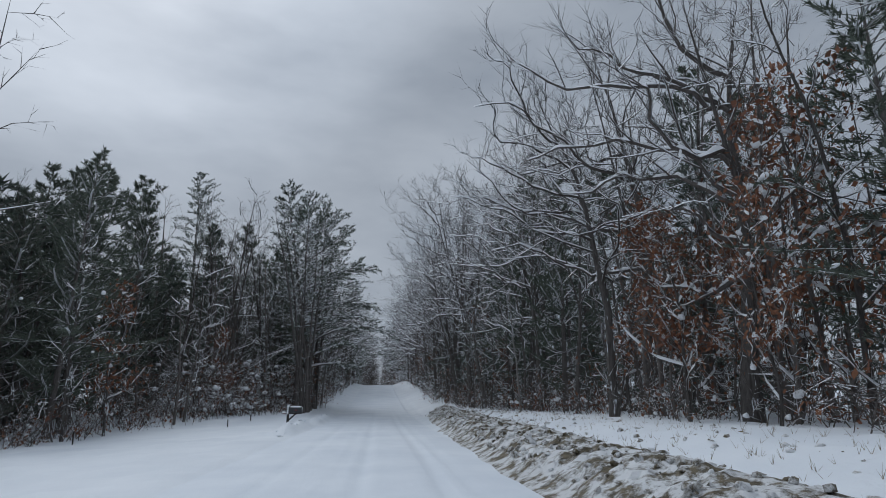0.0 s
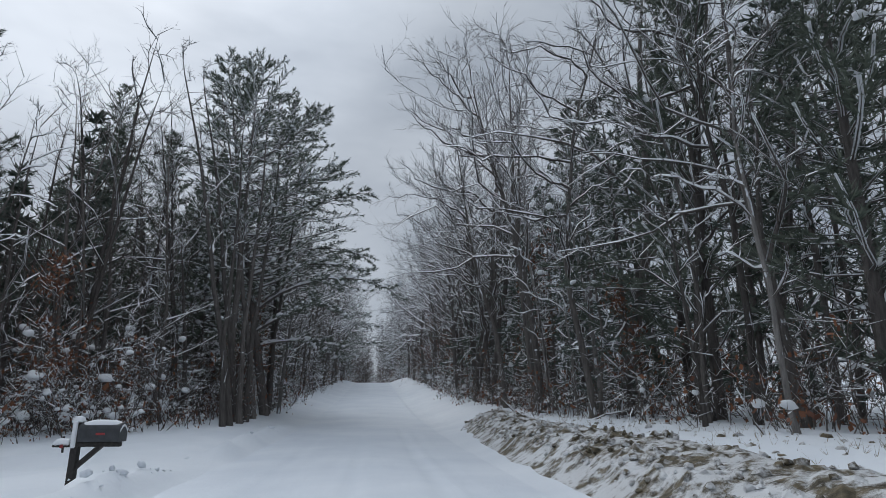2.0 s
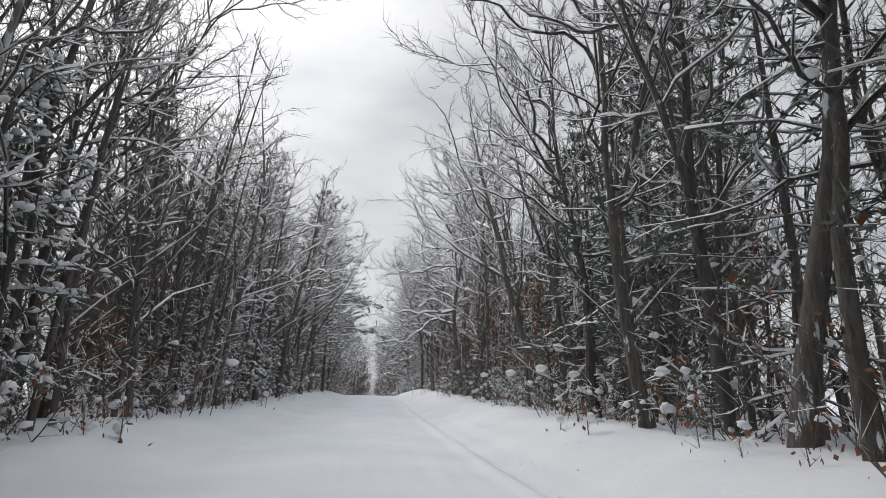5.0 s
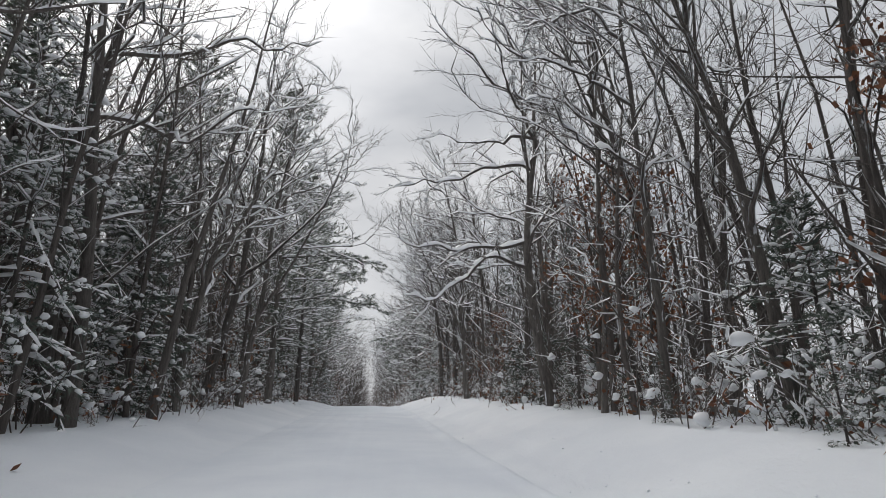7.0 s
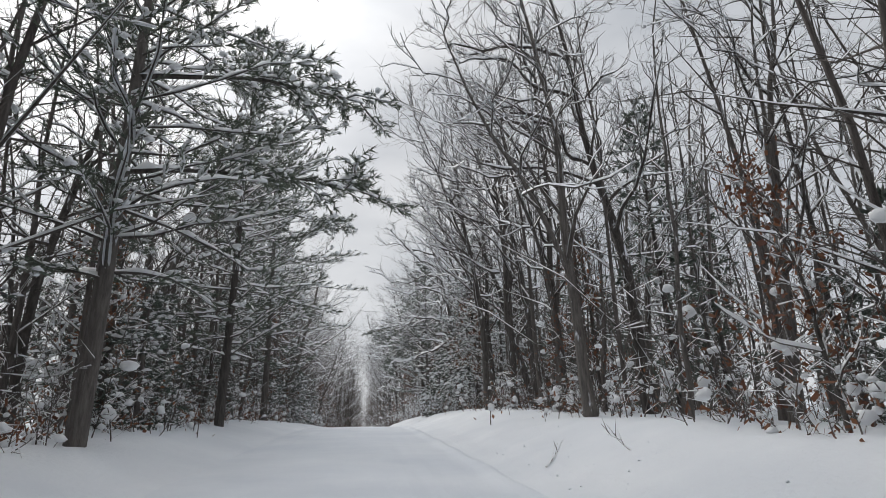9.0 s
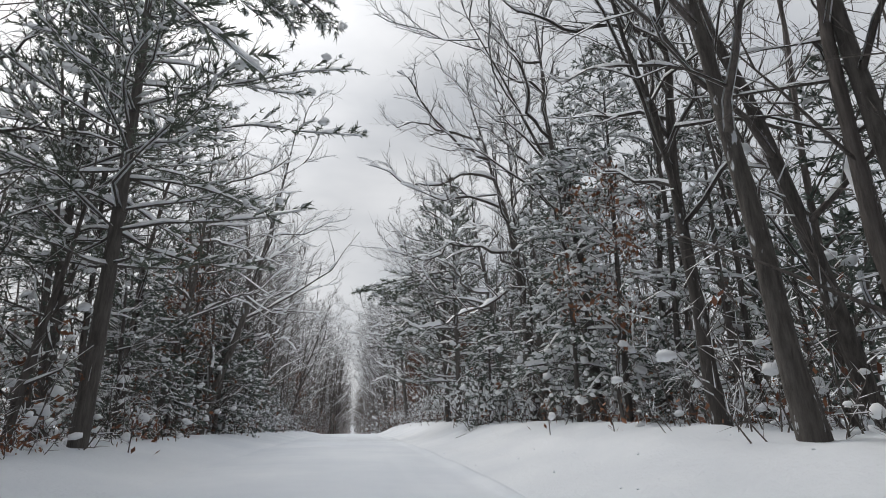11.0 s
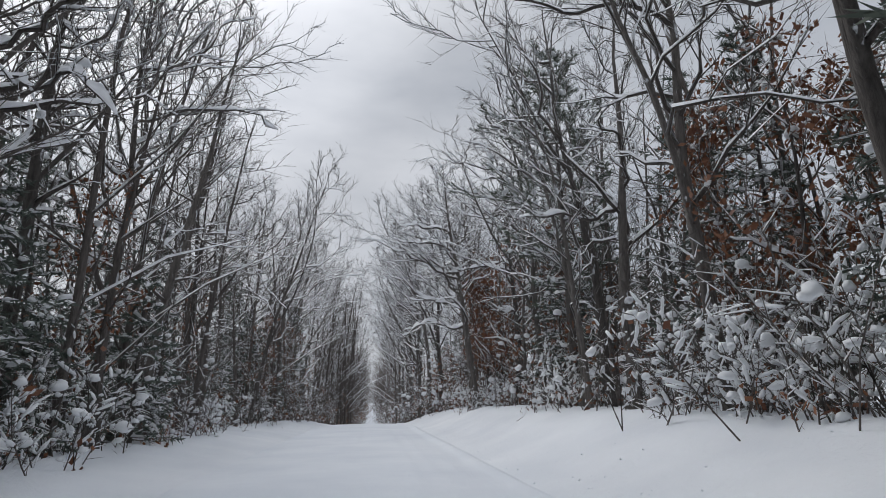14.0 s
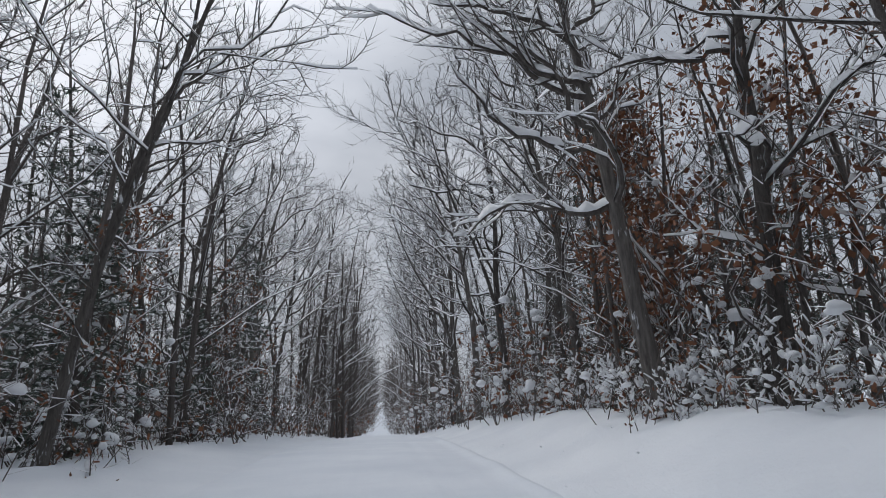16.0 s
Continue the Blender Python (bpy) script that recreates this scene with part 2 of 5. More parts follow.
# ---- mesh building for plants ----
class Parts:
    """Gathers vertices and triangles of one part."""

    def __init__(self):
        self.v, self.f, self.n = [], [], 0

    def add(self, v, f):
        self.v.append(np.asarray(v, float))
        self.f.append(np.asarray(f) + self.n)
        self.n += len(v)

    def arrays(self):
        if not self.n:
            return np.zeros((0, 3)), np.zeros((0, 3), int)
        return np.concatenate(self.v), np.concatenate(self.f)

    def mesh(self, name, mat, shade=True):
        return mesh_from(name, *self.arrays(), mat, shade)


def mesh_from(name, V, F, mat, shade):
    me = bpy.data.meshes.new(name)
    me.vertices.add(len(V))
    me.vertices.foreach_set("co", V.ravel())
    me.loops.add(F.size)
    me.loops.foreach_set("vertex_index", F.ravel())
    me.polygons.add(len(F))
    me.polygons.foreach_set("loop_start", np.arange(0, F.size, 3))
    me.polygons.foreach_set("use_smooth", np.full(len(F), shade))
    me.update(calc_edges=True)
    me.materials.append(mat)
    return me


FACES = {}


def tube_faces(n, k):
    """Triangles of a limb of n points and k sides that ends in a point."""
    if (n, k) not in FACES:
        f = []
        for i in range(n - 2):
            for j in range(k):
                q = (j + 1) % k
                f += [(i * k + j, i * k + q, (i + 1) * k + q), (i * k + j, (i + 1) * k + q, (i + 1) * k + j)]
        f += [((n - 2) * k + j, (n - 2) * k + (j + 1) % k, (n - 1) * k) for j in range(k)]
        FACES[(n, k)] = np.array(f)
    return FACES[(n, k)]


def ways(pts):
    d = np.empty_like(pts)
    d[1:-1] = pts[2:] - pts[:-2]
    d[0], d[-1] = pts[1] - pts[0], pts[-1] - pts[-2]
    return d / (np.sqrt((d * d).sum(1))[:, None] + 1e-9)


def cross(a, b):
    return np.stack([a[:, 1] * b[:, 2] - a[:, 2] * b[:, 1], a[:, 2] * b[:, 0] - a[:, 0] * b[:, 2], a[:, 0] * b[:, 1] - a[:, 1] * b[:, 0]], 1)


def tube(parts, pts, rad, k):
    """A tapering limb with k sides along pts; ends in a point."""
    d = ways(pts)
    ref = np.broadcast_to(np.array([1.0, 0.02, 0] if abs(d[:, 2]).mean() > 0.6 else [0.03, 0, 1.0]), d.shape)
    u = cross(d, ref)
    u /= np.sqrt((u * u).sum(1))[:, None] + 1e-9
    w = cross(u, d)
    a = np.arange(k) * math.tau / k
    ring = np.cos(a)[None, :, None] * u[:-1, None] + np.sin(a)[None, :, None] * w[:-1, None]
    v = (pts[:-1, None] + ring * rad[:-1, None, None]).reshape(-1, 3)
    parts.add(np.concatenate([v, pts[-1:]]), tube_faces(len(pts), k))


def ridge(parts, rng, pts, rad, width, height, steep=0.86, step=0.0):
    """A rounded ridge of snow lying on top of a limb, broken where the limb is steep; step makes it lumpy and patchy."""
    if step:
        total = float(np.linalg.norm(np.diff(pts, axis=0), axis=1).sum())
        m = max(len(pts), int(total / step))
        t, old = np.linspace(0, 1, m), np.linspace(0, 1, len(pts))
        rad = np.interp(t, old, rad)
        pts = np.stack([np.interp(t, old, pts[:, k]) for k in range(3)], 1)
    d = ways(pts)
    flat = np.hypot(d[:, 0], d[:, 1])
    side = np.stack([-d[:, 1], d[:, 0], np.zeros(len(d))], 1) / (flat[:, None] + 1e-6)
    up = cross(d, side)
    up *= np.sign(up[:, 2:3] + 1e-9)
    on = np.clip((flat - (1 - steep)) / 0.45, 0, 1)
    n = len(pts)
    lump = rng.uniform(0.3, 1.4, n) * on
    if step:
        on = on * (rng.uniform(0, 1, n) > 0.16)
        lump = (rng.uniform(0.25, 1.0, n) + 1.1 * rng.uniform(0, 1, n) ** 3) * on
    lump[-1] *= 0.4
    w = (rad * 1.1 + width * rng.uniform(0.6, 1.2, n)) * np.clip(on * 2, 0, 1)
    top = pts + up * (rad * np.clip(on, 0.2, 1) * 0.9)[:, None]
    top[:, 2] += height * lump
    low = pts + up * (rad * 0.3)[:, None]
    if n == 2:
        v = np.array([low[0] + side[0] * w[0], top[0], low[0] - side[0] * w[0], (pts[1] + top[1]) / 2])
        if on[0] > 0.2:
            parts.add(v, [(0, 3, 1), (1, 3, 2)])
        return
    v = np.concatenate([low + side * w[:, None], top, low - side * w[:, None]])
    f = []
    for i in range(n - 1):
        if on[i] + on[i + 1] < 0.25:
            continue
        f += [(i, i + 1, n + i + 1), (i, n + i + 1, n + i), (n + i, n + i + 1, 2 * n + i + 1), (n + i, 2 * n + i + 1, 2 * n + i)]
    if f:
        parts.add(v, f)


_g = (1 + 5 ** 0.5) / 2
ICO_V = np.array([(-1, _g, 0), (1, _g, 0), (-1, -_g, 0), (1, -_g, 0), (0, -1, _g), (0, 1, _g), (0, -1, -_g), (0, 1, -_g), (_g, 0, -1), (_g, 0, 1), (-_g, 0, -1), (-_g, 0, 1)]) / math.hypot(1, _g)
ICO_F = np.array([(0, 11, 5), (0, 5, 1), (0, 1, 7), (0, 7, 10), (0, 10, 11), (1, 5, 9), (5, 11, 4), (11, 10, 2), (10, 7, 6), (7, 1, 8), (3, 9, 4), (3, 4, 2), (3, 2, 6), (3, 6, 8), (3, 8, 9), (4, 9, 5), (2, 4, 11), (6, 2, 10), (8, 6, 7), (9, 8, 1)])


OCT_V = np.array([(1, 0, 0), (-1, 0, 0), (0, 1, 0), (0, -1, 0), (0, 0, 1), (0, 0, -0.45)], float)
OCT_F = np.array([(0, 2, 4), (2, 1, 4), (1, 3, 4), (3, 0, 4), (2, 0, 5), (1, 2, 5), (3, 1, 5), (0, 3, 5)])


def finer(V, F):
    """Each triangle split into four, the new points drawn out to the unit sphere."""
    pts, seen, out = [tuple(v) for v in V], {}, []

    def mid(a, b):
        key = (min(a, b), max(a, b))
        if key not in seen:
            m = (V[a] + V[b]) / 2
            seen[key] = len(pts)
            pts.append(tuple(m / np.linalg.norm(m)))
        return seen[key]

    for a, b, c in F:
        d, e, f = mid(a, b), mid(b, c), mid(c, a)
        out += [(a, d, f), (d, b, e), (f, e, c), (d, e, f)]
    return np.array(pts), np.array(out)


BALL_V, BALL_F = finer(ICO_V, ICO_F)


def clump(parts, rng, at, size):
    """A small heap of snow caught on twigs; the larger ones lumpy, flat beneath."""
    s = min(size, 0.14) * np.array([rng.uniform(0.8, 1.35), rng.uniform(0.65, 1.05), rng.uniform(0.65, 1.0)])
    base, faces = (BALL_V, BALL_F) if size > 0.115 else (ICO_V, ICO_F) if size > 0.05 else (OCT_V, OCT_F)
    bend = 1 + 0.24 * np.sin(base @ rng.uniform(-3.5, 3.5, 3) + rng.uniform(0, 6)) + rng.uniform(-0.09, 0.09, len(base))
    v = base * s * bend[:, None]
    v[:, 2] = np.where(v[:, 2] < 0, v[:, 2] * 0.7, v[:, 2])
    a = rng.uniform(0, 6.3)
    c, q = math.cos(a), math.sin(a)
    parts.add(np.stack([v[:, 0] * c - v[:, 1] * q, v[:, 0] * q + v[:, 1] * c, v[:, 2] + 0.2 * v[:, 0] * math.sin(a * 3)], 1) + at, faces)


def pillow(parts, rng, a, e, wide, fine=False):
    """A rounded loaf of snow lying along a twig from a to e."""
    d = e - a
    ln = math.sqrt(d @ d) + 1e-9
    x = d / ln
    y = unit(np.array([-x[1], x[0], 1e-4]))
    z = np.array([x[1] * y[2] - x[2] * y[1], x[2] * y[0] - x[0] * y[2], x[0] * y[1] - x[1] * y[0]])
    base, faces = (ICO_V, ICO_F) if fine else (OCT_V, OCT_F)
    v = base * rng.uniform(0.8, 1.2, (len(base), 1)) * (max(ln * 0.5, wide), wide, wide * 0.75)
    parts.add(v[:, :1] * x + v[:, 1:2] * y + v[:, 2:] * z + (a + e) / 2 + (0, 0, wide * 0.4), faces)


def unit(v):
    return v / (math.sqrt(v[0] * v[0] + v[1] * v[1] + v[2] * v[2]) + 1e-9)


def limb(rng, p, d, length, segs, wander, lift, hold=0.0):
    """Points of a crooked limb from p along d; lift bends it up or down along its way, hold turns it back to d."""
    pts = np.empty((segs + 1, 3))
    pts[0] = p
    d = unit(np.array(d, float))
    shake = rng.normal(0, wander, (segs, 3))
    shake[:, 2] += lift
    d0 = d * hold
    for i in range(segs):
        d = unit(d * (1 - hold) + d0 + shake[i])
        pts[i + 1] = pts[i] + d * (length / segs)
    return pts


def along(pts, t):
    i = min(int(t * (len(pts) - 1)), len(pts) - 2)
    q = t * (len(pts) - 1) - i
    return pts[i] * (1 - q) + pts[i + 1] * q, unit(pts[i + 1] - pts[i])


def side_way(d, angle, turn):
    """A direction at the given angle from d, turned round it."""
    if abs(d[2]) < 0.9:
        a = unit(np.array([d[1], -d[0], 0.0]))
    else:
        a = unit(np.array([0.0, d[2], -d[1]]))
    b = np.array([d[1] * a[2] - d[2] * a[1], d[2] * a[0] - d[0] * a[2], d[0] * a[1] - d[1] * a[0]])
    return d * math.cos(angle) + (a * math.cos(turn) + b * math.sin(turn)) * math.sin(angle)


def leaf_bunch(parts, rng, at, count, spread, size):
    p = at + rng.normal(0, spread, (count, 3))
    a = rng.normal(0, 0.6, (count, 3)) * size
    a[:, 2] -= size * 0.7
    b = rng.normal(0, 0.45, (count, 3)) * size
    v = np.stack([p, p + a * 0.5 + b, p + a, p + a * 0.5 - b], 1).reshape(-1, 3)
    i = np.arange(count)[:, None, None] * 4
    parts.add(v, (np.array([[0, 1, 2], [0, 2, 3]])[None] + i).reshape(-1, 3))


def tuft(parts, rng, a, e, size, blades, broad=0.08, spread=0.55):
    """Needle brushes along a shoot from a to e."""
    at = a + (e - a) * rng.uniform(0.1, 1.0, (blades, 1))
    d = unit(e - a) * 0.7 + rng.normal(0, spread, (blades, 3))
    d *= (size * rng.uniform(0.7, 1.2, blades) / np.sqrt((d * d).sum(1)))[:, None]
    s = cross(d, rng.normal(0, 1, (blades, 3)))
    s *= (size * broad / (np.sqrt((s * s).sum(1)) + 1e-9))[:, None]
    v = np.stack([at - s, at + s, at + d], 1).reshape(-1, 3)
    parts.add(v, np.arange(blades * 3).reshape(-1, 3))


def sliver(parts, rng, p, e, w):
    """One fine twig."""
    d, r = e - p, rng.normal(0, 1, 3)
    s = unit(np.array([d[1] * r[2] - d[2] * r[1], d[2] * r[0] - d[0] * r[2], d[0] * r[1] - d[1] * r[0]])) * w
    parts.add(np.array([p - s, p + s, e]), [(0, 1, 2)])


def spray(rng, wood, snow, leaves, l1, ln, r1, subs, twigs, snow_h, clumps, leaf_rate, leaf_size=0.085):
    """Side shoots and twigs of one limb."""
    for j in range(subs):
        t2 = 0.2 + 0.78 * (j + rng.uniform()) / subs
        p2, d2 = along(l1, min(t2, 0.98))
        w2 = side_way(d2, rng.uniform(0.5, 0.95), rng.uniform(0, 6.3))
        w2[2] += 0.16
        ln2 = ln * rng.uniform(0.32, 0.55) * (1.15 - 0.5 * t2)
        r2 = max(0.009, r1 * (1 - t2) * 0.6)
        l2 = limb(rng, p2, w2, ln2, 3, 0.27, 0.09)
        rr = np.array([r2, r2 * 0.75, r2 * 0.5, 0.003])
        tube(wood, l2, rr, 3)
        if rng.uniform() < 0.75:
            ridge(snow, rng, l2, rr, 0.009, snow_h * 0.75)
        if rng.uniform() < clumps:
            clump(snow, rng, l2[2], rng.uniform(0.06, 0.15))
        for k in range(twigs * 2):
            p3, d3 = along(l2, min(0.12 + 0.88 * (k + rng.uniform()) / (twigs * 2), 0.98))
            w3 = side_way(d3, rng.uniform(0.4, 1.0), rng.uniform(0, 6.3))
            w3[2] += 0.2
            e = p3 + unit(w3) * min(0.85, max(0.3, ln2 * rng.uniform(0.25, 0.65)))
            sliver(wood, rng, p3, e, 0.0085)
            if rng.uniform() < 0.16:
                if leaf_rate:
                    pillow(snow, rng, p3, p3 + (e - p3) * rng.uniform(0.5, 0.9), rng.uniform(0.015, 0.04))
                else:
                    ridge(snow, rng, np.array([p3, e]), np.array([0.006, 0.002]), 0.005, snow_h * 0.32)
            if leaf_rate and rng.uniform() < leaf_rate * 0.5:
                leaf_bunch(leaves, rng, (p3 + e) / 2, 9, 0.24, leaf_size)


def bare_tree(rng, trunk, crown, snow, leaves, height, radius, first=0.28, limbs=16, reach=0.36, subs=6, twigs=5, open_side=0.45, snow_h=0.05, leaf_rate=0.0, forks=1, clumps=0.0, lean=0.02, extra=()):
    """A leafless broad-leaved tree, its longer limbs towards +x, the open side; extra limbs as (height, turn, length, rise)."""
    base = limb(rng, (0, 0, -0.4), (lean + rng.normal(0, 0.02), rng.normal(0, 0.03), 1), height * 0.92 + 0.4, 11, 0.06, 0.03)
    rr = np.linspace(radius * 1.1, 0.012, len(base))
    rr[0] *= 1.3
    tube(trunk, base, rr, 7)
    stems = [(base, radius)]
    for _ in range(forks - 1):
        t0 = rng.uniform(0.25, 0.5)
        p, d = along(base, t0)
        s = limb(rng, p, side_way(d, rng.uniform(0.25, 0.45), rng.uniform(0, 6.3)), height * (0.93 - t0) * rng.uniform(0.8, 1), 6, 0.07, 0.05)
        r = radius * (1 - t0) * 0.75
        stems.append((s, r))
        tube(trunk, s, np.linspace(r, 0.01, len(s)), 5)
    for h, turn, ln, rise in extra:
        p, d = along(base, (h + 0.4) / (height * 0.92 + 0.4))
        a = radians(turn)
        l1 = limb(rng, p, (math.cos(a), math.sin(a), rise), ln, 12, 0.32, 0.012, hold=0.4)
        r1 = radius * 0.36
        r = np.linspace(r1, 0.01, len(l1))
        tube(crown, l1, r, 5)
        ridge(snow, rng, l1, r, 0.02, snow_h * 1.5, step=0.22)
        spray(rng, crown, snow, leaves, l1, ln * 0.7, r1, subs + 3, twigs, snow_h, clumps, leaf_rate)
    for si, (stem, r0) in enumerate(stems):
        count = limbs if si == 0 else limbs // 2
        lo = first if si == 0 else 0.2
        for i in range(count):
            t = min(lo + (1 - lo) * ((i + rng.uniform(0.1, 0.9)) / count) ** 0.9, 0.97)
            p, d = along(stem, t)
            w = side_way(d, rng.uniform(0.75, 1.25) * (1.1 - 0.45 * t), i * 2.4 + rng.uniform(-0.5, 0.5))
            ln = height * reach * (1.05 - 0.75 * t) * rng.uniform(0.7, 1.15) * (1 + open_side * w[0])
            r1 = max(0.018, r0 * (1 - t) * 0.55)
            l1 = limb(rng, p, w, ln, 6, 0.3, 0.07, hold=0.2)
            r = np.linspace(r1, 0.007, len(l1))
            tube(crown, l1, r, 4)
            ridge(snow, rng, l1, r, 0.014, snow_h * 1.15, step=0.35 if snow_h > 0.055 else 0.0)
            spray(rng, crown, snow, leaves, l1, ln, r1, subs, twigs, snow_h, clumps, leaf_rate)


def bough(rng, wood, needles, snow, p, way, ln, r0, tip, tufts, blades, size, snow_h, clumps, segs=4, broad=0.08, plume=False):
    """One conifer bough with needle brushes and the snow on it; a plume holds its brushes close and turns them up."""
    l1 = limb(rng, p, way, ln, segs, 0.2, tip)
    r = np.linspace(r0, 0.006, len(l1))
    tube(wood, l1, r, 3)
    ridge(snow, rng, l1, r, 0.02 + 0.025 * rng.uniform(), snow_h, step=0.25 if snow_h > 0.06 else 0.0)
    for j in range(tufts):
        t = (0.3 + 0.7 * (j + rng.uniform()) / tufts) if plume else (0.2 + 0.8 * (j + rng.uniform()) / tufts)
        c, d = along(l1, min(t, 0.99))
        s = (1 if j % 2 else -1) * rng.uniform(0.5, 1.2) * (0.8 if plume else 1.0)
        w = unit(d + s * unit(np.array([d[1], -d[0], 0.0])) + np.array([0, 0, rng.uniform(0.05, 0.55) if plume else rng.uniform(-0.1, 0.3)]))
        lb = min(ln, 3.6) * 0.2 * (1.35 - t) + 0.2 if plume else min(ln, 3.2) * 0.28 * (1.25 - t) + 0.2
        e = c + w * lb * rng.uniform(0.5, 1.3)
        tuft(needles, rng, c, e, size, blades, broad, 0.36 if plume else 0.55)
        if rng.uniform() < clumps:
            clump(snow, rng, e + (0, 0, size * 0.2), min(size, 0.4) * rng.uniform(0.3, 0.6) * (1.3 if snow_h > 0.09 and rng.uniform() < 0.2 else 1))
        elif rng.uniform() < clumps * 2:
            if snow_h > 0.06:
                pillow(snow, rng, c + (e - c) * rng.uniform(0.0, 0.3), e, snow_h * rng.uniform(0.6, 1.1))
            else:
                ridge(snow, rng, np.array([c, e]), np.array([0.03, 0.01]), 0.05, snow_h * 1.2)


def conifer(rng, trunk, crown, needles, snow, height, radius, first=0.2, gap=0.6, per=5, reach=3.2, lift=0.0, tip=0.08, tufts=11, blades=11, size=0.22, snow_h=0.05, open_side=0.25, profile=0.55, clumps=0.12, ragged=0.3, broad=0.08, plume=False, extra=()):
    base = limb(rng, (0, 0, -0.4), (0, 0, 1), height + 0.4, 9, 0.012, 0.05)
    tube(trunk, base, np.linspace(radius * 1.15, 0.015, len(base)), 7)
    z = height * first
    while z < height - 0.25:
        q = (z / height - first) / (1 - first)
        shape = min(1.0, 0.6 + q * 3) * (1 - q) ** profile
        n = per if q < 0.85 else per - 1
        a0 = rng.uniform(0, 6.3)
        for i in range(n):
            a = a0 + i * math.tau / n + rng.uniform(-0.3, 0.3)
            ln = max(0.3, reach * shape * rng.uniform(1 - ragged, 1 + ragged) * (1 + open_side * math.cos(a)))
            p, _ = along(base, (z + rng.uniform(-0.15, 0.15) + 0.4) / (height + 0.4))
            m = max(3, int(tufts * (0.4 + 0.6 * ln / reach)))
            bough(rng, crown, needles, snow, p, (math.cos(a), math.sin(a), lift + 0.55 * q ** 2), ln, max(0.012, radius * 0.22 * (1 - q)), tip, m, blades, size, snow_h, clumps, broad=broad, plume=plume)
        z += gap * rng.uniform(0.75, 1.25) * (1 - 0.35 * q)
    for h, turn, ln, rise, *droop in extra:
        p, _ = along(base, (h + 0.4) / (height + 0.4))
        a = radians(turn)
        l1 = limb(rng, p, (math.cos(a), math.sin(a), rise), ln, 9, 0.05, -droop[0] if droop else -0.03)
        r = np.linspace(radius * 0.36, 0.012, len(l1))
        tube(crown, l1, r, 5)
        ridge(snow, rng, l1, r, 0.03, snow_h * 1.4, step=0.22)
        for k in range(13):
            t = 0.3 + 0.7 * (k + rng.uniform()) / 13
            c, d = along(l1, min(t, 0.99))
            s = (1 if k % 2 else -1) * rng.uniform(0.4, 1.1)
            w = unit(d + s * unit(np.array([d[1], -d[0], 0.0])) + np.array([0, 0, rng.uniform(-0.15, 0.25)]))
            bough(rng, crown, needles, snow, c, w, rng.uniform(0.9, 2.0) * (1.25 - 0.5 * t), 0.02, -0.06, 9, blades, size, snow_h, clumps)


def brush(rng, stems, leaves, snow, height, count, snow_h, clumps, leaf_rate):
    """A thicket of thin saplings bowed by snow."""
    for i in range(count):
        p = np.array([rng.normal(0, 0.55), rng.normal(0, 0.55), -0.28])
        h = height * rng.uniform(0.5, 1.1)
        s = limb(rng, p, (rng.normal(0, 0.25), rng.normal(0, 0.25), 1), h, 4, 0.17, -0.03)
        tube(stems, s, np.array([0.018, 0.014, 0.011, 0.008, 0.003]), 3)
        for j in range(16):
            t = 0.12 + 0.86 * (j + rng.uniform()) / 16
            c, d = along(s, min(t, 0.98))
            w = side_way(d, rng.uniform(0.6, 1.2), rng.uniform(0, 6.3))
            e = c + unit(w) * min(h * 0.3, 0.75) * rng.uniform(0.35, 1.0)
            b = np.array([c, e])
            sliver(stems, rng, c, e, 0.009)
            if rng.uniform() < (0.45 if snow_h < 0.05 else 0.6 if snow_h < 0.08 else 0.66):
                if snow_h > 0.08:
                    pillow(snow, rng, c + (e - c) * rng.uniform(0.1, 0.4), c + (e - c) * rng.uniform(0.6, 1.0), 0.018 + 0.045 * rng.uniform() ** 2, True)
                else:
                    ridge(snow, rng, b, np.array([0.007, 0.002]), 0.006, snow_h * 0.45)
            if rng.uniform() < clumps:
                clump(snow, rng, c + (e - c) * rng.uniform(0.4, 1.0) + (0, 0, 0.02), rng.uniform(0.05, 0.13) * (1.6 if snow_h > 0.05 and rng.uniform() < 0.2 else 1))
            if rng.uniform() < leaf_rate:
                leaf_bunch(leaves, rng, (c + e) / 2, 6, 0.18, 0.085)


def plant(name, label, group, **parts):
    """What a kind of plant is made of; place() sets one out."""
    return name, label, group, [(k, p.mesh(name + "_" + k, mat, sm)) for k, (p, mat, sm) in parts.items() if p.n]


PLANTED = []


def place(kind, x, y, turn=0.0, scale=1.0, tall=1.0, sink=0.05, tilt=0.0):
    """Set one plant of a kind into the snow at x, y; tilt leans it, in degrees, along its own +x."""
    name, label, group, made = kind
    o = tagged(new(name), label, "tree", group)
    o.matrix_basis = pose(x, y, float(land(x, y)) - sink, 0, tilt, turn) @ Matrix.Diagonal((scale, scale, scale * tall, 1))
    for k, me in made:
        c = new(k, me)
        c.parent = o
        if k == "snow":
            tagged(c, "white snow lying on the limbs", kind="stuff")
    PLANTED.append((x, y))
    return o


def make_bare(seed, label, name="oak_tree", bark=None, **kw):
    trunk, crown, snow, leaves = Parts(), Parts(), Parts(), Parts()
    bare_tree(np.random.RandomState(seed), trunk, crown, snow, leaves, **kw)
    return plant(name, label, "bare trees along the road", trunk=(trunk, bark or BARK_GREY, True), crown=(crown, TWIG, True), snow=(snow, SNOW_BRANCH, True), foliage=(leaves, DEAD_LEAF, False))


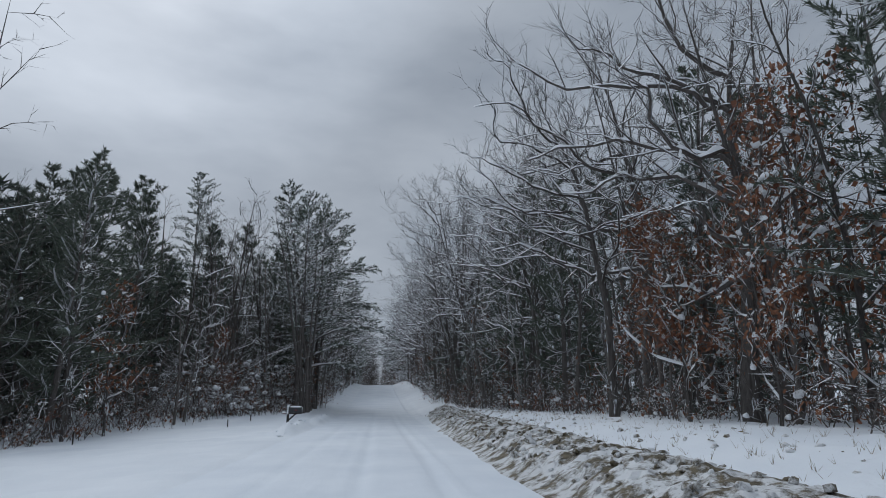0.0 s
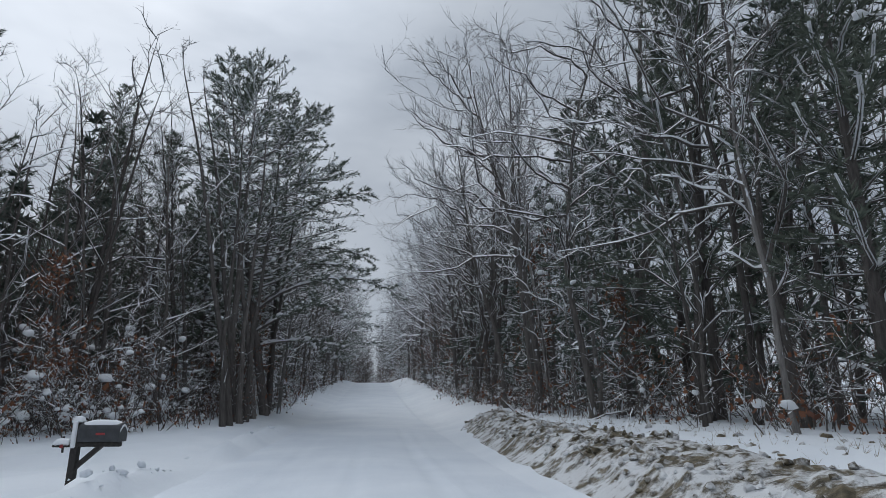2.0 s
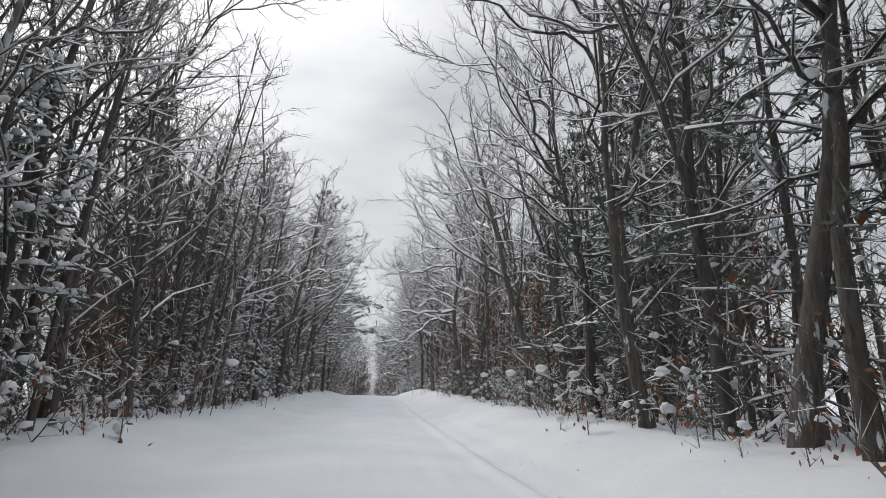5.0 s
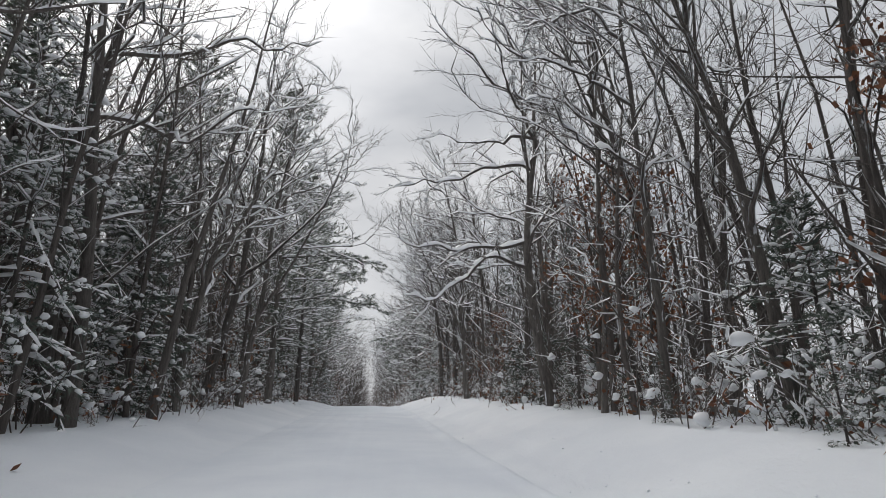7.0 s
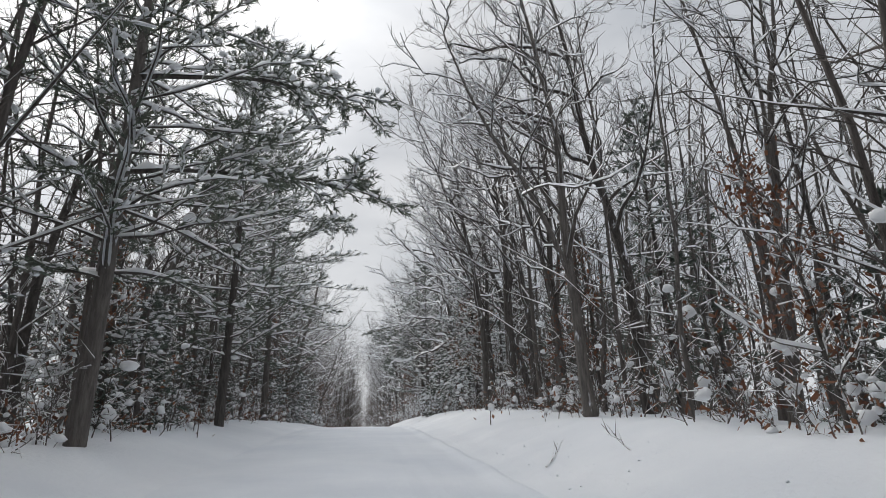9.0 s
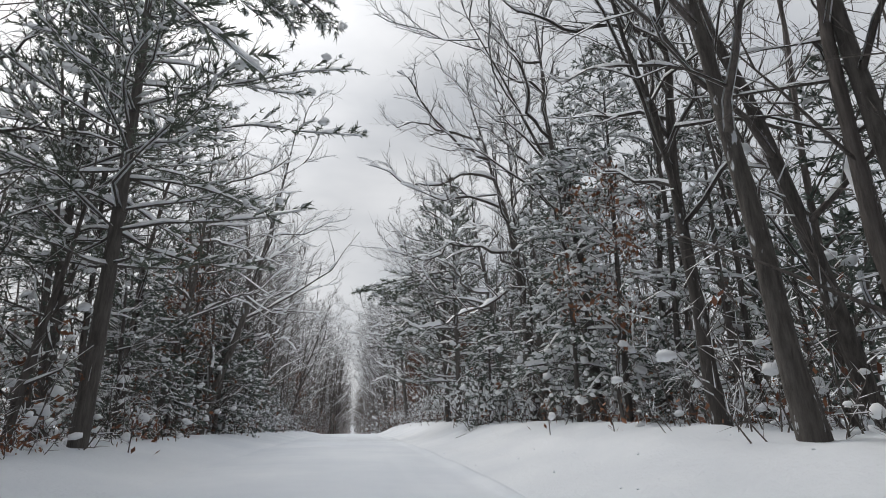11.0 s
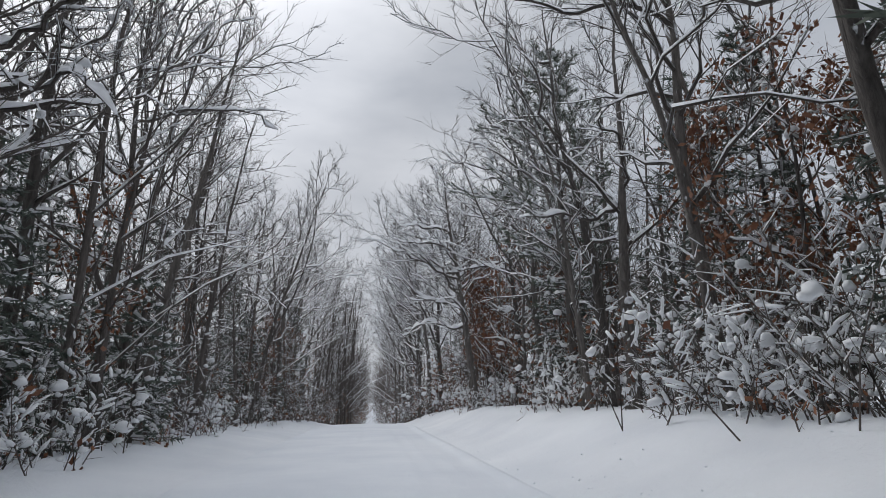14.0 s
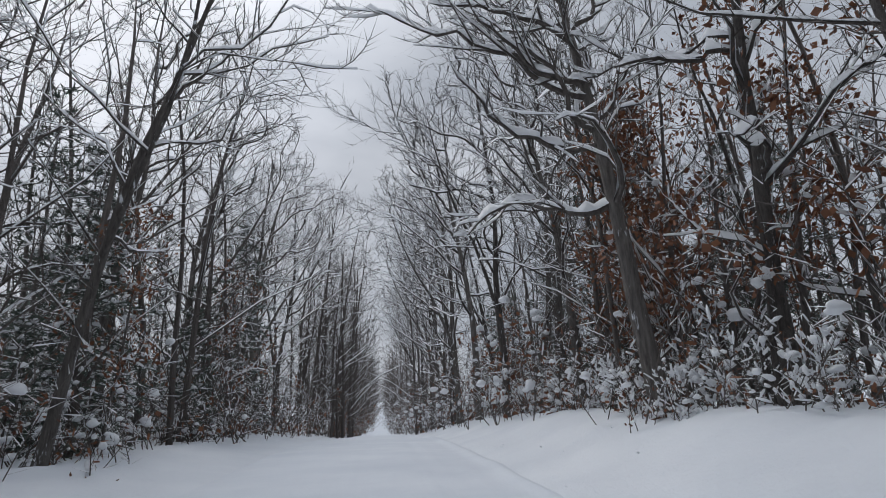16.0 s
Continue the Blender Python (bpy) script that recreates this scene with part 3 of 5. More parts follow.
def make_conifer(seed, label, name="white_pine", mat=None, **kw):
    trunk, crown, needles, snow = Parts(), Parts(), Parts(), Parts()
    conifer(np.random.RandomState(seed), trunk, crown, needles, snow, **kw)
    return plant(name, label, "evergreens along the road", trunk=(trunk, BARK_DARK, True), crown=(crown, BARK_DARK, True), foliage=(needles, mat or NEEDLES, False), snow=(snow, SNOW_BRANCH, True))


# ---- single trees that stand out ----
HERO_OAKS = [
    # x, y, height, radius, lean to the road, snow, forks, limbs reaching out
    (10.3, 15.5, 18, 0.26, 0.05, 0.06, 2, ((10.8, -3, 9.2, 0.3), (12.2, 6, 8.0, 0.5), (6.5, -25, 7.5, 0.25), (8, 0, 8.8, 0.35), (8.5, 30, 7.5, 0.35), (10.5, -5, 7.5, 0.5), (5, 45, 5, 0.1), (4.2, -50, 5, 0.1))),
    (8.6, 21.0, 17, 0.16, 0.08, 0.045, 2, ((12, 0, 6.5, 0.75), (7, 0, 6.5, 0.4), (9, 10, 6.5, 0.55), (8, -20, 6, 0.45), (10.5, 0, 5.5, 0.7))),
    (11.0, 23.0, 18, 0.22, 0.06, 0.05, 2, ((7.5, 0, 9, 0.3), (9.5, 12, 8.5, 0.45), (6, -20, 7, 0.15), (11, -15, 7, 0.6))),
    (7.6, 55.0, 21, 0.2, 0.03, 0.04, 3, ((12, 0, 5.5, 0.5),)),
    (6.6, 94.0, 18, 0.2, 0.15, 0.09, 2, ((12.5, 0, 6.2, 0.5), (13.5, 18, 5.6, 0.7), (5.2, 10, 6, 0.04), (6.3, -15, 5.5, 0.2), (9.5, 5, 6.5, 0.35), (11, -10, 6, 0.5), (11, 30, 5, 0.5))),
    (8.4, 111.0, 19, 0.18, 0.08, 0.08, 2, ((10.5, 0, 5, 0.35), (8, 20, 5, 0.2), (12, -10, 4.5, 0.45))),
    (8.9, 100.6, 17, 0.13, 0.0, 0.09, 1, ((6.8, 5, 7, 0.05), (7.6, -12, 6, 0.1), (9, 12, 5.2, 0.4))),
    (6.8, 86.5, 17.5, 0.11, 0.06, 0.07, 2, ((8, 5, 5.5, 0.5), (10, -10, 5, 0.6), (6, 15, 4.5, 0.3))),
    (7.2, 138.2, 16.5, 0.18, 0.1, 0.11, 2, ((7, 0, 6.2, 0.4), (9, 10, 6.5, 0.3), (5.5, -12, 5.5, 0.3), (10.5, -5, 6.5, 0.3), (11.5, 20, 6.5, 0.25), (12.5, -20, 5.5, 0.3))),
    (7.0, 121.0, 17.5, 0.17, 0.12, 0.08, 2, ((9, 0, 5.5, 0.5), (11, 10, 5, 0.6))),
    (6.6, 66.0, 18.5, 0.17, 0.1, 0.05, 2, ((10, 0, 5.5, 0.5), (12, 10, 5, 0.6))),
    (7.2, 46.0, 22.5, 0.16, 0.07, 0.03, 3, ((11, 0, 5.5, 0.6), (13, 8, 5.6, 0.8), (14.5, -20, 5.6, 0.8), (16, 12, 5.0, 0.9), (17.5, -8, 4.4, 1.0))),
    (-8.0, 154.0, 16.0, 0.18, 0.05, 0.08, 2, ((8.5, 0, 3.4, 0.5), (7, 25, 3.2, 0.25))),
    (8.2, 145.0, 17, 0.2, 0.05, 0.12, 1, ((6.2, -10, 4.5, -0.1), (7.2, 15, 4.5, 0.15), (8.5, -30, 4, 0.3))),
    (8.8, 174.5, 17, 0.12, 0.03, 0.06, 1, ((11, 5, 7, 0.35), (9, -10, 6.5, 0.4), (12.5, 20, 6.5, 0.4), (10, 30, 6, 0.4))),
    (-8.2, 174.0, 17.5, 0.12, 0.07, 0.06, 2, ((12, 0, 3.2, 0.7), (9, 10, 3.8, 0.5))),
    (-6.6, 180.5, 17, 0.12, 0.12, 0.06, 2, ((8, 20, 3, 0.7),)),
    (6.0, 180.0, 16.5, 0.22, 0.2, 0.12, 1, ((7.6, -4, 6.6, 0.4), (4.8, 0, 4.6, -0.05), (6.3, 8, 4.8, 0.02), (6.6, -8, 5.2, 0.42), (8, 12, 4.6, 0.12), (9.2, -12, 4.2, 0.1), (9.5, 165, 4, 0.7), (10.5, 20, 4, 0.5))),
    (8.6, 179.4, 17, 0.19, 0.0, 0.13, 1, ((7.6, -8, 4.4, 0.35), (5.0, 60, 3, 0.2))),
    (7.8, 191.0, 18, 0.16, 0.07, 0.08, 2, ((9, 0, 5.5, 0.3), (11.5, 15, 5.5, 0.35), (13, -20, 5.5, 0.4), (14, 0, 5, 0.5))),
    (7.2, 162.7, 15, 0.2, 0.03, 0.1, 1, ((6, 0, 3.5, 0.2),)),
    (-5.6, 100.0, 17, 0.15, 0.1, 0.08, 2, ((9, 0, 5, 0.4),)),
    (9.4, 27.2, 17.5, 0.1, 0.05, 0.04, 2, ((7, 0, 7, 0.4), (9, 15, 7, 0.4), (10.5, -15, 6.5, 0.45), (8, 35, 6, 0.5), (12, 5, 5.5, 0.5))),
    (9.2, 34.4, 17.5, 0.1, 0.05, 0.04, 2, ((7.5, 0, 6.5, 0.4), (9.5, -15, 6.5, 0.4), (11, 15, 6, 0.45), (12.5, 0, 5, 0.5))),
    (7.1, 39.5, 17, 0.11, 0.06, 0.03, 1, ((7, 0, 5, 0.45), (9, 10, 5, 0.5), (11, -8, 4.6, 0.6), (12.5, 0, 4, 0.6), (8, 25, 4.6, 0.5))),
    (-6.8, 156.5, 16.5, 0.15, 0.03, 0.1, 2, ((7.5, 0, 4.6, 0.15), (9, 15, 4.6, 0.2), (6.5, -20, 4.4, 0.1))),
    (-7.2, 163.5, 16.5, 0.14, 0.03, 0.09, 2, ((9, 0, 4.4, 0.25), (10.5, 12, 4.2, 0.3))),
    (-7.4, 139.5, 16.5, 0.14, 0.03, 0.1, 2, ((9, 0, 4.2, 0.3), (10.5, -15, 4.2, 0.3), (8, 20, 4, 0.2))),
    (6.7, 50.5, 17, 0.12, 0.05, 0.03, 1, ((6.5, -10, 4.8, 0.35), (8, 0, 5.2, 0.4), (10, 10, 5.2, 0.4), (12, 0, 4.6, 0.5))),
    (6.9, 60.0, 21.5, 0.14, 0.05, 0.035, 2, ((13.5, 0, 5.4, 0.7), (15.5, -12, 5.0, 0.8), (17, 10, 4.4, 0.9), (6, 10, 4.6, 0.35), (8, -5, 5, 0.4), (10, 10, 5, 0.45), (11.5, 0, 4.4, 0.5))),
    (-7.4, 88.0, 17, 0.18, 0.06, 0.09, 2, ((9.5, 0, 6.5, 0.2), (7.5, -20, 6, 0.05))),
]
for i, (x, y, h, r, ln, sn, fk, ex) in enumerate(HERO_OAKS):
    heavy = sn > 0.07
    kind = make_bare(900 + i, "big spreading bare oak with thick snow along its limbs" if heavy else "big spreading bare oak with thin snow on its limbs", height=h, radius=r, lean=ln * 0.85, snow_h=sn, forks=fk, extra=ex, limbs=16, reach=0.33, first=0.3, open_side=0.35, clumps=0.06 if heavy else 0)
    place(kind, x, y, 0 if x < 0 else 180)

HERO_PINES = [
    # x, y, height, radius, reach, first bough, snow, long boughs
    (-5.6, 52.6, 21.0, 0.22, 3.9, 0.28, 0.08, ((5.4, -17, 8.2, 0.5, 0.09), (4.4, -40, 5.2, 0.3, 0.03), (7.4, -8, 5.6, 0.3, 0.06), (3.6, 20, 4.6, 0.2, 0.05))),
    (-6.1, 56.5, 20, 0.18, 4.4, 0.3, 0.06, ((11.5, -20, 5.6, 0.35, 0.02), (9.5, 5, 5.2, 0.3, 0.03))),
    (-6.8, 49.4, 18.5, 0.17, 4.0, 0.45, 0.04, ((10.0, 0, 5.0, 0.45, 0.0), (12.5, -15, 4.4, 0.7, -0.02))),
    (-5.6, 107.2, 20, 0.19, 4.2, 0.18, 0.08, ((6, 0, 5.5, 0.1), (8.5, 5, 5.5, 0.15))),
    (-5.4, 118.0, 18, 0.17, 4.0, 0.15, 0.08, ()),
    (-5.6, 129.0, 18.5, 0.18, 4.0, 0.22, 0.08, ((12.5, 0, 4.5, 0.1),)),
    (5.85, 147.7, 14.5, 0.17, 3.3, 0.12, 0.12, ((8.7, -27, 5.5, -0.08, 0.04), (8.2, 10, 4.4, 0.0, 0.05), (6.9, -45, 4.6, 0.02, 0.05), (5.2, 15, 3.6, 0.0, 0.04))),
    (7.7, 168.6, 15, 0.16, 3.4, 0.3, 0.1, ()),
    (-9.0, 102.5, 19, 0.16, 3.6, 0.3, 0.08, ()),
    (-8.6, 133.5, 17.5, 0.16, 3.6, 0.3, 0.09, ()),
    (-22.0, 70.0, 28, 0.3, 4.6, 0.25, 0.05, ()),
]
for i, (x, y, h, r, rc, fb, sn, ex) in enumerate(HERO_PINES):
    kind = make_conifer(950 + i, "tall dark white pine with snow on its long boughs", height=h, radius=r, reach=rc, first=fb, snow_h=sn, extra=ex, lift=0.12, tip=0.03, gap=0.68, ragged=0.45, tufts=14, blades=20, size=0.21, broad=0.085, clumps=0.1 if sn < 0.07 else 0.22, plume=True)
    place(kind, x, y, 0 if x < 0 else 180, tilt=-10 if 52 < y < 53 else -3 if x < -7 else 0)

# pale and dark stems near the berm and beside the road
BIRCH = [make_bare(s, "thin pale birch stem, leaning, with few snowy twigs", "birch_tree", BARK_PALE, height=h, radius=r, limbs=11, reach=0.2, subs=4, twigs=3, first=0.3, snow_h=0.05, lean=ln) for s, h, r, ln in ((971, 9, 0.06, 0.2), (972, 12, 0.1, 0.02))]
for k, x, y in ((0, 7.6, 30.9), (1, 12.3, 30.0), (1, 8.6, 42.5), (0, 8.0, 43.3), (1, 7.6, 45.8), (1, -5.3, 55.0), (0, -6.0, 58.5), (1, -6.4, 61.0), (0, -6.6, 77.5)):
    place(BIRCH[k], x, y, 0 if x < 0 else 180)

# ---- kinds for the woods ----
OAK_LIGHT = [make_bare(s, "tall bare grey oak with lightly snowed limbs", height=h, radius=r, limbs=17, reach=0.33, twigs=4, snow_h=0.04, forks=f, first=0.25, lean=0.015, open_side=0.85) for s, h, r, f in ((1, 18, 0.17, 2), (2, 20, 0.19, 1), (3, 17, 0.15, 2))]
OAK_HEAVY = [make_bare(s, "tall bare grey oak with thick snow on its limbs", height=h, radius=r, limbs=17, reach=0.34, twigs=4, snow_h=0.075, forks=f, first=0.22, clumps=0.06, lean=0.01, open_side=0.7) for s, h, r, f in ((4, 16.5, 0.16, 2), (5, 18, 0.18, 1), (6, 15.5, 0.14, 2))]
POLE = [make_bare(s, "slender bare young maple with snow on its twigs", "maple_tree", height=h, radius=r, limbs=12, reach=0.19, subs=4, twigs=2, snow_h=0.05, first=0.2, open_side=0.35, lean=0.0) for s, h, r in ((7, 13, 0.08), (8, 15.5, 0.1), (9, 12, 0.065), (10, 14, 0.085))]
LEAFY = [make_bare(s, "young beech holding dead brown leaves and snow", "beech_tree", height=h, radius=0.055, limbs=12, reach=0.3, subs=4, twigs=3, snow_h=0.06, first=0.12, leaf_rate=0.7, clumps=0.14) for s, h in ((11, 6.5), (12, 8))]
PINE = [make_conifer(s, "tall dark green white pine with snow-dusted boughs", height=h, radius=0.17, reach=rc, first=f, snow_h=0.018, clumps=0.01, lift=0.14, tip=0.09, gap=0.88, per=5, tufts=12, size=0.34, broad=0.1, blades=12, ragged=0.5, profile=0.62, plume=True) for s, h, rc, f in ((13, 17, 3.7, 0.12), (14, 15, 3.5, 0.1), (15, 19, 4.0, 0.16))]
HEMLOCK = [make_conifer(s, "dense dark hemlock with little snow on its boughs", "hemlock_tree", NEEDLES_DARK, height=h, radius=0.09, reach=rc, first=0.06, gap=0.72, lift=-0.05, tip=-0.04, tufts=7, blades=9, size=0.24, broad=0.12, snow_h=0.035, profile=0.8, clumps=0.05) for s, h, rc in ((16, 9, 2.1), (17, 12, 2.6))]
HEMLOCK_SNOW = [make_conifer(s, "dense young hemlock with drooping boughs deep in snow", "hemlock_tree", NEEDLES_DARK, height=h, radius=0.08, reach=rc, first=0.05, gap=0.6, lift=-0.05, tip=-0.09, tufts=10, blades=14, size=0.18, broad=0.12, snow_h=0.068, profile=0.75, clumps=0.26) for s, h, rc in ((18, 7, 2.0), (19, 10, 2.4), (20, 5, 1.6))]

LADEN = [make_conifer(s, "evergreen bowed under thick white pillows of snow", "hemlock_tree", NEEDLES_DARK, height=h, radius=0.09, reach=rc, first=0.1, gap=0.74, lift=0.05, tip=-0.13, tufts=10, blades=9, size=0.18, broad=0.13, snow_h=0.1, profile=0.6, clumps=0.36, ragged=0.4) for s, h, rc in ((41, 12.5, 2.9), (42, 9.5, 2.6))]
for k, x, y, s in ((0, 7.6, 131.0, 1.0), (1, 7.0, 133.2, 1.0), (0, 8.2, 135.0, 1.05), (1, 6.9, 137.5, 0.95), (0, 9.0, 139.2, 1.0), (1, 9.2, 128.4, 1.0), (1, -8.8, 133.6, 1.0), (1, 8.4, 172.8, 0.9), (1, -7.8, 57.6, 0.9), (1, -8.6, 61.2, 1.0), (1, -7.4, 64.8, 0.9), (1, -9.4, 54.2, 1.0), (1, -7.8, 82.4, 0.9), (1, -7.4, 86.0, 0.85), (0, -9.2, 88.2, 0.95), (1, -8.6, 91.4, 0.9), (1, -8.0, 104.6, 0.9), (1, -8.4, 113.4, 0.9)):
    place(LADEN[k], x, y, y * 37, s)
for k, x, y, s in ((2, 5.9, 140.6, 1.0), (0, -6.4, 147.0, 1.0), (2, -6.2, 151.0, 1.1), (0, -9.0, 140.0, 1.2), (0, 7.0, 96.5, 0.45), (2, 6.4, 98.8, 0.55), (1, -8.9, 171.0, 0.92), (1, -7.2, 198.0, 1.1)):
    place(HEMLOCK_SNOW[k], x, y, y * 37, s)
for k, x, y, s in ((0, 6.1, 85.2, 0.17), (0, 6.2, 91.4, 0.15), (0, 6.0, 80.4, 0.2), (0, 6.3, 99.6, 0.24), (0, 6.5, 98.2, 0.2), (0, 6.0, 62.4, 0.16), (1, 9.2, 41.5, 1.1), (1, 9.8, 46.0, 1.15), (1, 8.8, 49.0, 1.0), (0, 8.6, 53.0, 1.15), (1, 9.6, 58.5, 1.2), (1, 8.6, 63.0, 1.2), (1, 8.2, 68.5, 1.25), (0, 7.6, 72.0, 1.2), (1, 9.5, 76.5, 1.2), (0, 12.0, 20.0, 1.1), (1, 13.0, 27.0, 1.1), (1, 11.5, 34.5, 1.15)):
    place(HEMLOCK[k], x, y, y * 53, s)
for k, x, y, s in ((0, -15.5, 30, 0.85), (1, -17, 34, 0.95), (2, -19, 39, 0.9), (2, -20, 47, 1.0), (1, -15, 52, 0.9), (2, -17.5, 58, 0.95), (0, -24, 42, 1.05), (1, -22, 54, 1.0), (2, -11, 63, 0.9), (0, -25, 32, 1.0), (1, -20.5, 26, 0.9), (0, -17.5, 43, 0.95), (2, -26, 48, 1.05), (0, -28, 38, 1.05), (1, -19, 31, 0.85), (2, -14, 58, 0.95), (0, -10, 55, 0.9), (1, -22.5, 62, 1.0), (0, -25, 66, 1.0), (2, -13.5, 64.5, 0.85), (1, -17.5, 68, 0.95)):
    place(PINE[k], x, y, y * 71, s)
for k, x, y, s in ((0, 10.5, 38, 0.95), (1, 12.5, 43, 1.05), (2, 11.5, 51, 0.95), (1, 10.2, 31.5, 0.9), (0, 15, 36, 1.0), (2, 16, 26, 0.95), (1, 14.5, 20, 0.9), (0, 13.5, 13, 0.8)):
    place(PINE[k], x, y, y * 71, s)
for k, x, y, s in ((1, -7.6, 145.5, 1.3), (1, -9.2, 148.6, 1.25), (1, -8.8, 95.5, 1.2), (0, -7.2, 92.0, 1.1)):
    place(HEMLOCK_SNOW[k], x, y, y * 37, s)
OVERHANG = [make_bare(s, "tall bare oak leaning its snowy crown over the road", height=h, radius=0.15, limbs=20, reach=0.29, twigs=4, snow_h=0.05, forks=2, first=0.27, lean=0.02, open_side=0.5, extra=ex) for s, h, ex in ((21, 17.5, ((7, 0, 4.6, 0.6), (9, 20, 4.8, 0.7), (11, -15, 4.6, 0.8), (12.5, 5, 3.8, 0.9))), (22, 16, ((6, 10, 4.4, 0.7), (8, -20, 4.6, 0.6), (10, 5, 4.4, 0.8), (12, 15, 3.6, 0.9))))]
for i, (x, y) in enumerate(((7.4, 58.0), (7.6, 64.2), (7.2, 70.8), (8.2, 76.4), (8.6, 89.4), (7.2, 114.6), (7.6, 119.4), (7.2, 126.2), (7.6, 132.8), (7.3, 158.2), (7.8, 165.4), (7.5, 171.6), (7.0, 187.6), (-9.2, 64.6), (-9.4, 71.0), (-9.4, 79.2), (-9.4, 111.6), (-9.4, 122.4), (-9.8, 136.2), (-9.2, 160.2), (-9.4, 168.4), (-9.6, 177.4), (-8.8, 187.2), (-8.8, 194.6), (8.8, 84.6), (6.0, 109.5), (6.1, 122.6), (6.0, 152.2), (7.8, 184.4), (5.7, 193.5), (5.2, 198.5), (4.9, 204.0), (5.2, 209.5), (4.9, 215.5), (5.0, 222.0), (4.8, 230.5), (4.6, 240.0), (-7.4, 201.5), (-7.2, 210.0), (-7.0, 217.5), (-6.8, 226.0), (-6.6, 236.0))):
    place(OVERHANG[i % 2], x, y, (0 if x < 0 else 180) + y * 17 % 50 - 25, (1.0 if y < 190 else 1.15) + (y * 7 % 10) * 0.015)
for k, x, y, s in ((0, -8.0, 147.3, 1.05), (1, -6.9, 144.2, 1.0), (2, -6.6, 94.6, 1.1), (0, -8.6, 98.0, 1.1), (1, -6.9, 98.9, 1.0), (2, 7.2, 203.5, 1.1), (1, 6.8, 218.0, 1.05), (0, -7.4, 205.5, 1.05)):
    place(OAK_HEAVY[k], x, y, (0 if x < 0 else 180) + y * 13 % 40 - 20, s)
for k, x, y, s in ((0, 9.8, 37.5, 1.15), (1, 9.4, 42.5, 1.2), (2, 7.6, 47.8, 1.3), (0, 7.5, 57.2, 1.25), (1, 7.0, 61.6, 1.1)):
    place(OAK_LIGHT[k], x, y, 180 + y * 19 % 40 - 20, s)
for k, x, y, s in ((0, 11.5, 12.5, 1.0), (1, 10.0, 19.0, 1.0), (0, 12.5, 17.0, 1.1), (1, 9.3, 13.0, 0.8), (0, 9.2, 158.5, 1.1), (1, 7.6, 186.5, 1.1), (1, 7.2, 91.0, 1.1), (0, 7.8, 184.0, 1.15), (0, 8.9, 187.5, 1.1), (1, 8.0, 179.0, 1.35), (0, 9.0, 181.6, 1.5), (1, 7.4, 183.0, 1.2), (0, 10.2, 178.6, 1.5), (1, 8.4, 157.0, 1.15), (0, 9.6, 160.4, 1.3), (1, 9.3, 93.2, 1.3), (0, 7.6, 76.0, 0.9), (1, 10.8, 14.4, 1.3), (0, 9.0, 16.4, 1.1), (1, 12.8, 14.8, 1.4), (0, 11.4, 19.6, 1.3), (1, 13.4, 17.6, 1.5), (0, 10.2, 24.6, 1.1), (1, 8.4, 49.6, 1.2), (0, 9.2, 175.4, 1.4), (1, 10.4, 176.8, 1.6), (0, 8.2, 182.4, 1.4), (1, 9.8, 184.8, 1.4), (0, 9.0, 173.2, 1.2)):
    place(LEAFY[k], x, y, y * 31, s)
for k, x, y, s in ((0, -7.6, 136.5, 1.0), (2, -6.8, 139.0, 1.0), (1, -8.6, 142.5, 1.0), (2, -6.6, 155.5, 1.1), (0, -7.6, 158.5, 1.0), (1, -9.0, 163.0, 0.95), (2, -6.8, 165.0, 1.0), (0, -7.8, 184.0, 1.0), (1, -9.6, 187.0, 1.0), (2, -7.0, 190.5, 1.0), (0, -8.2, 194.0, 1.0), (2, 7.6, 150.8, 1.1), (0, 8.2, 153.6, 1.1), (1, 9.4, 159.0, 1.0), (0, 8.6, 170.8, 1.0), (2, -7.0, 114.0, 1.0), (0, -7.8, 124.0, 1.0)):
    place(HEMLOCK_SNOW[k], x, y, y * 37, s)
STEM = [make_bare(s, "straight dark bare maple trunk with few limbs", "maple_tree", BARK_DARK, height=h, radius=r, limbs=11, reach=0.16, subs=4, twigs=3, snow_h=0.03, first=0.42, open_side=0.2, lean=0.01) for s, h, r in ((31, 17.5, 0.13), (32, 16, 0.11))]
# the dark cluster of stems where the wood closes up to the road
for k, x, y, s, tl in ((1, -5.7, 44.5, 0.95, -8), (0, -5.6, 45.2, 1.0, -7), (1, -5.5, 46.4, 1.05, -6), (0, -5.8, 47.0, 1.0, -5), (1, -5.6, 48.1, 1.1, -4), (0, -5.7, 50.2, 1.05, -5), (1, -5.6, 53.4, 1.1, -3), (0, -6.7, 87.8, 1.25, 0), (1, -5.9, 90.6, 1.1, 1)):
    place(STEM[k], x, y, 0, s, tilt=tl)


# ---- the woods on both sides ----
def edge_left(y):
    return np.interp(y, [-20, 0, 15, 26, 34, 42, 45, 220], [-20, -17, -15, -13.5, -12.5, -9, -5.8, -6.0])


def edge_right(y):
    return np.interp(y, [-20, 0, 22, 34, 45, 220], [10, 10, 9, 7.4, 6.2, 5.9])


R = np.random.RandomState(77)


def pick(kinds):
    return kinds[R.randint(len(kinds))]


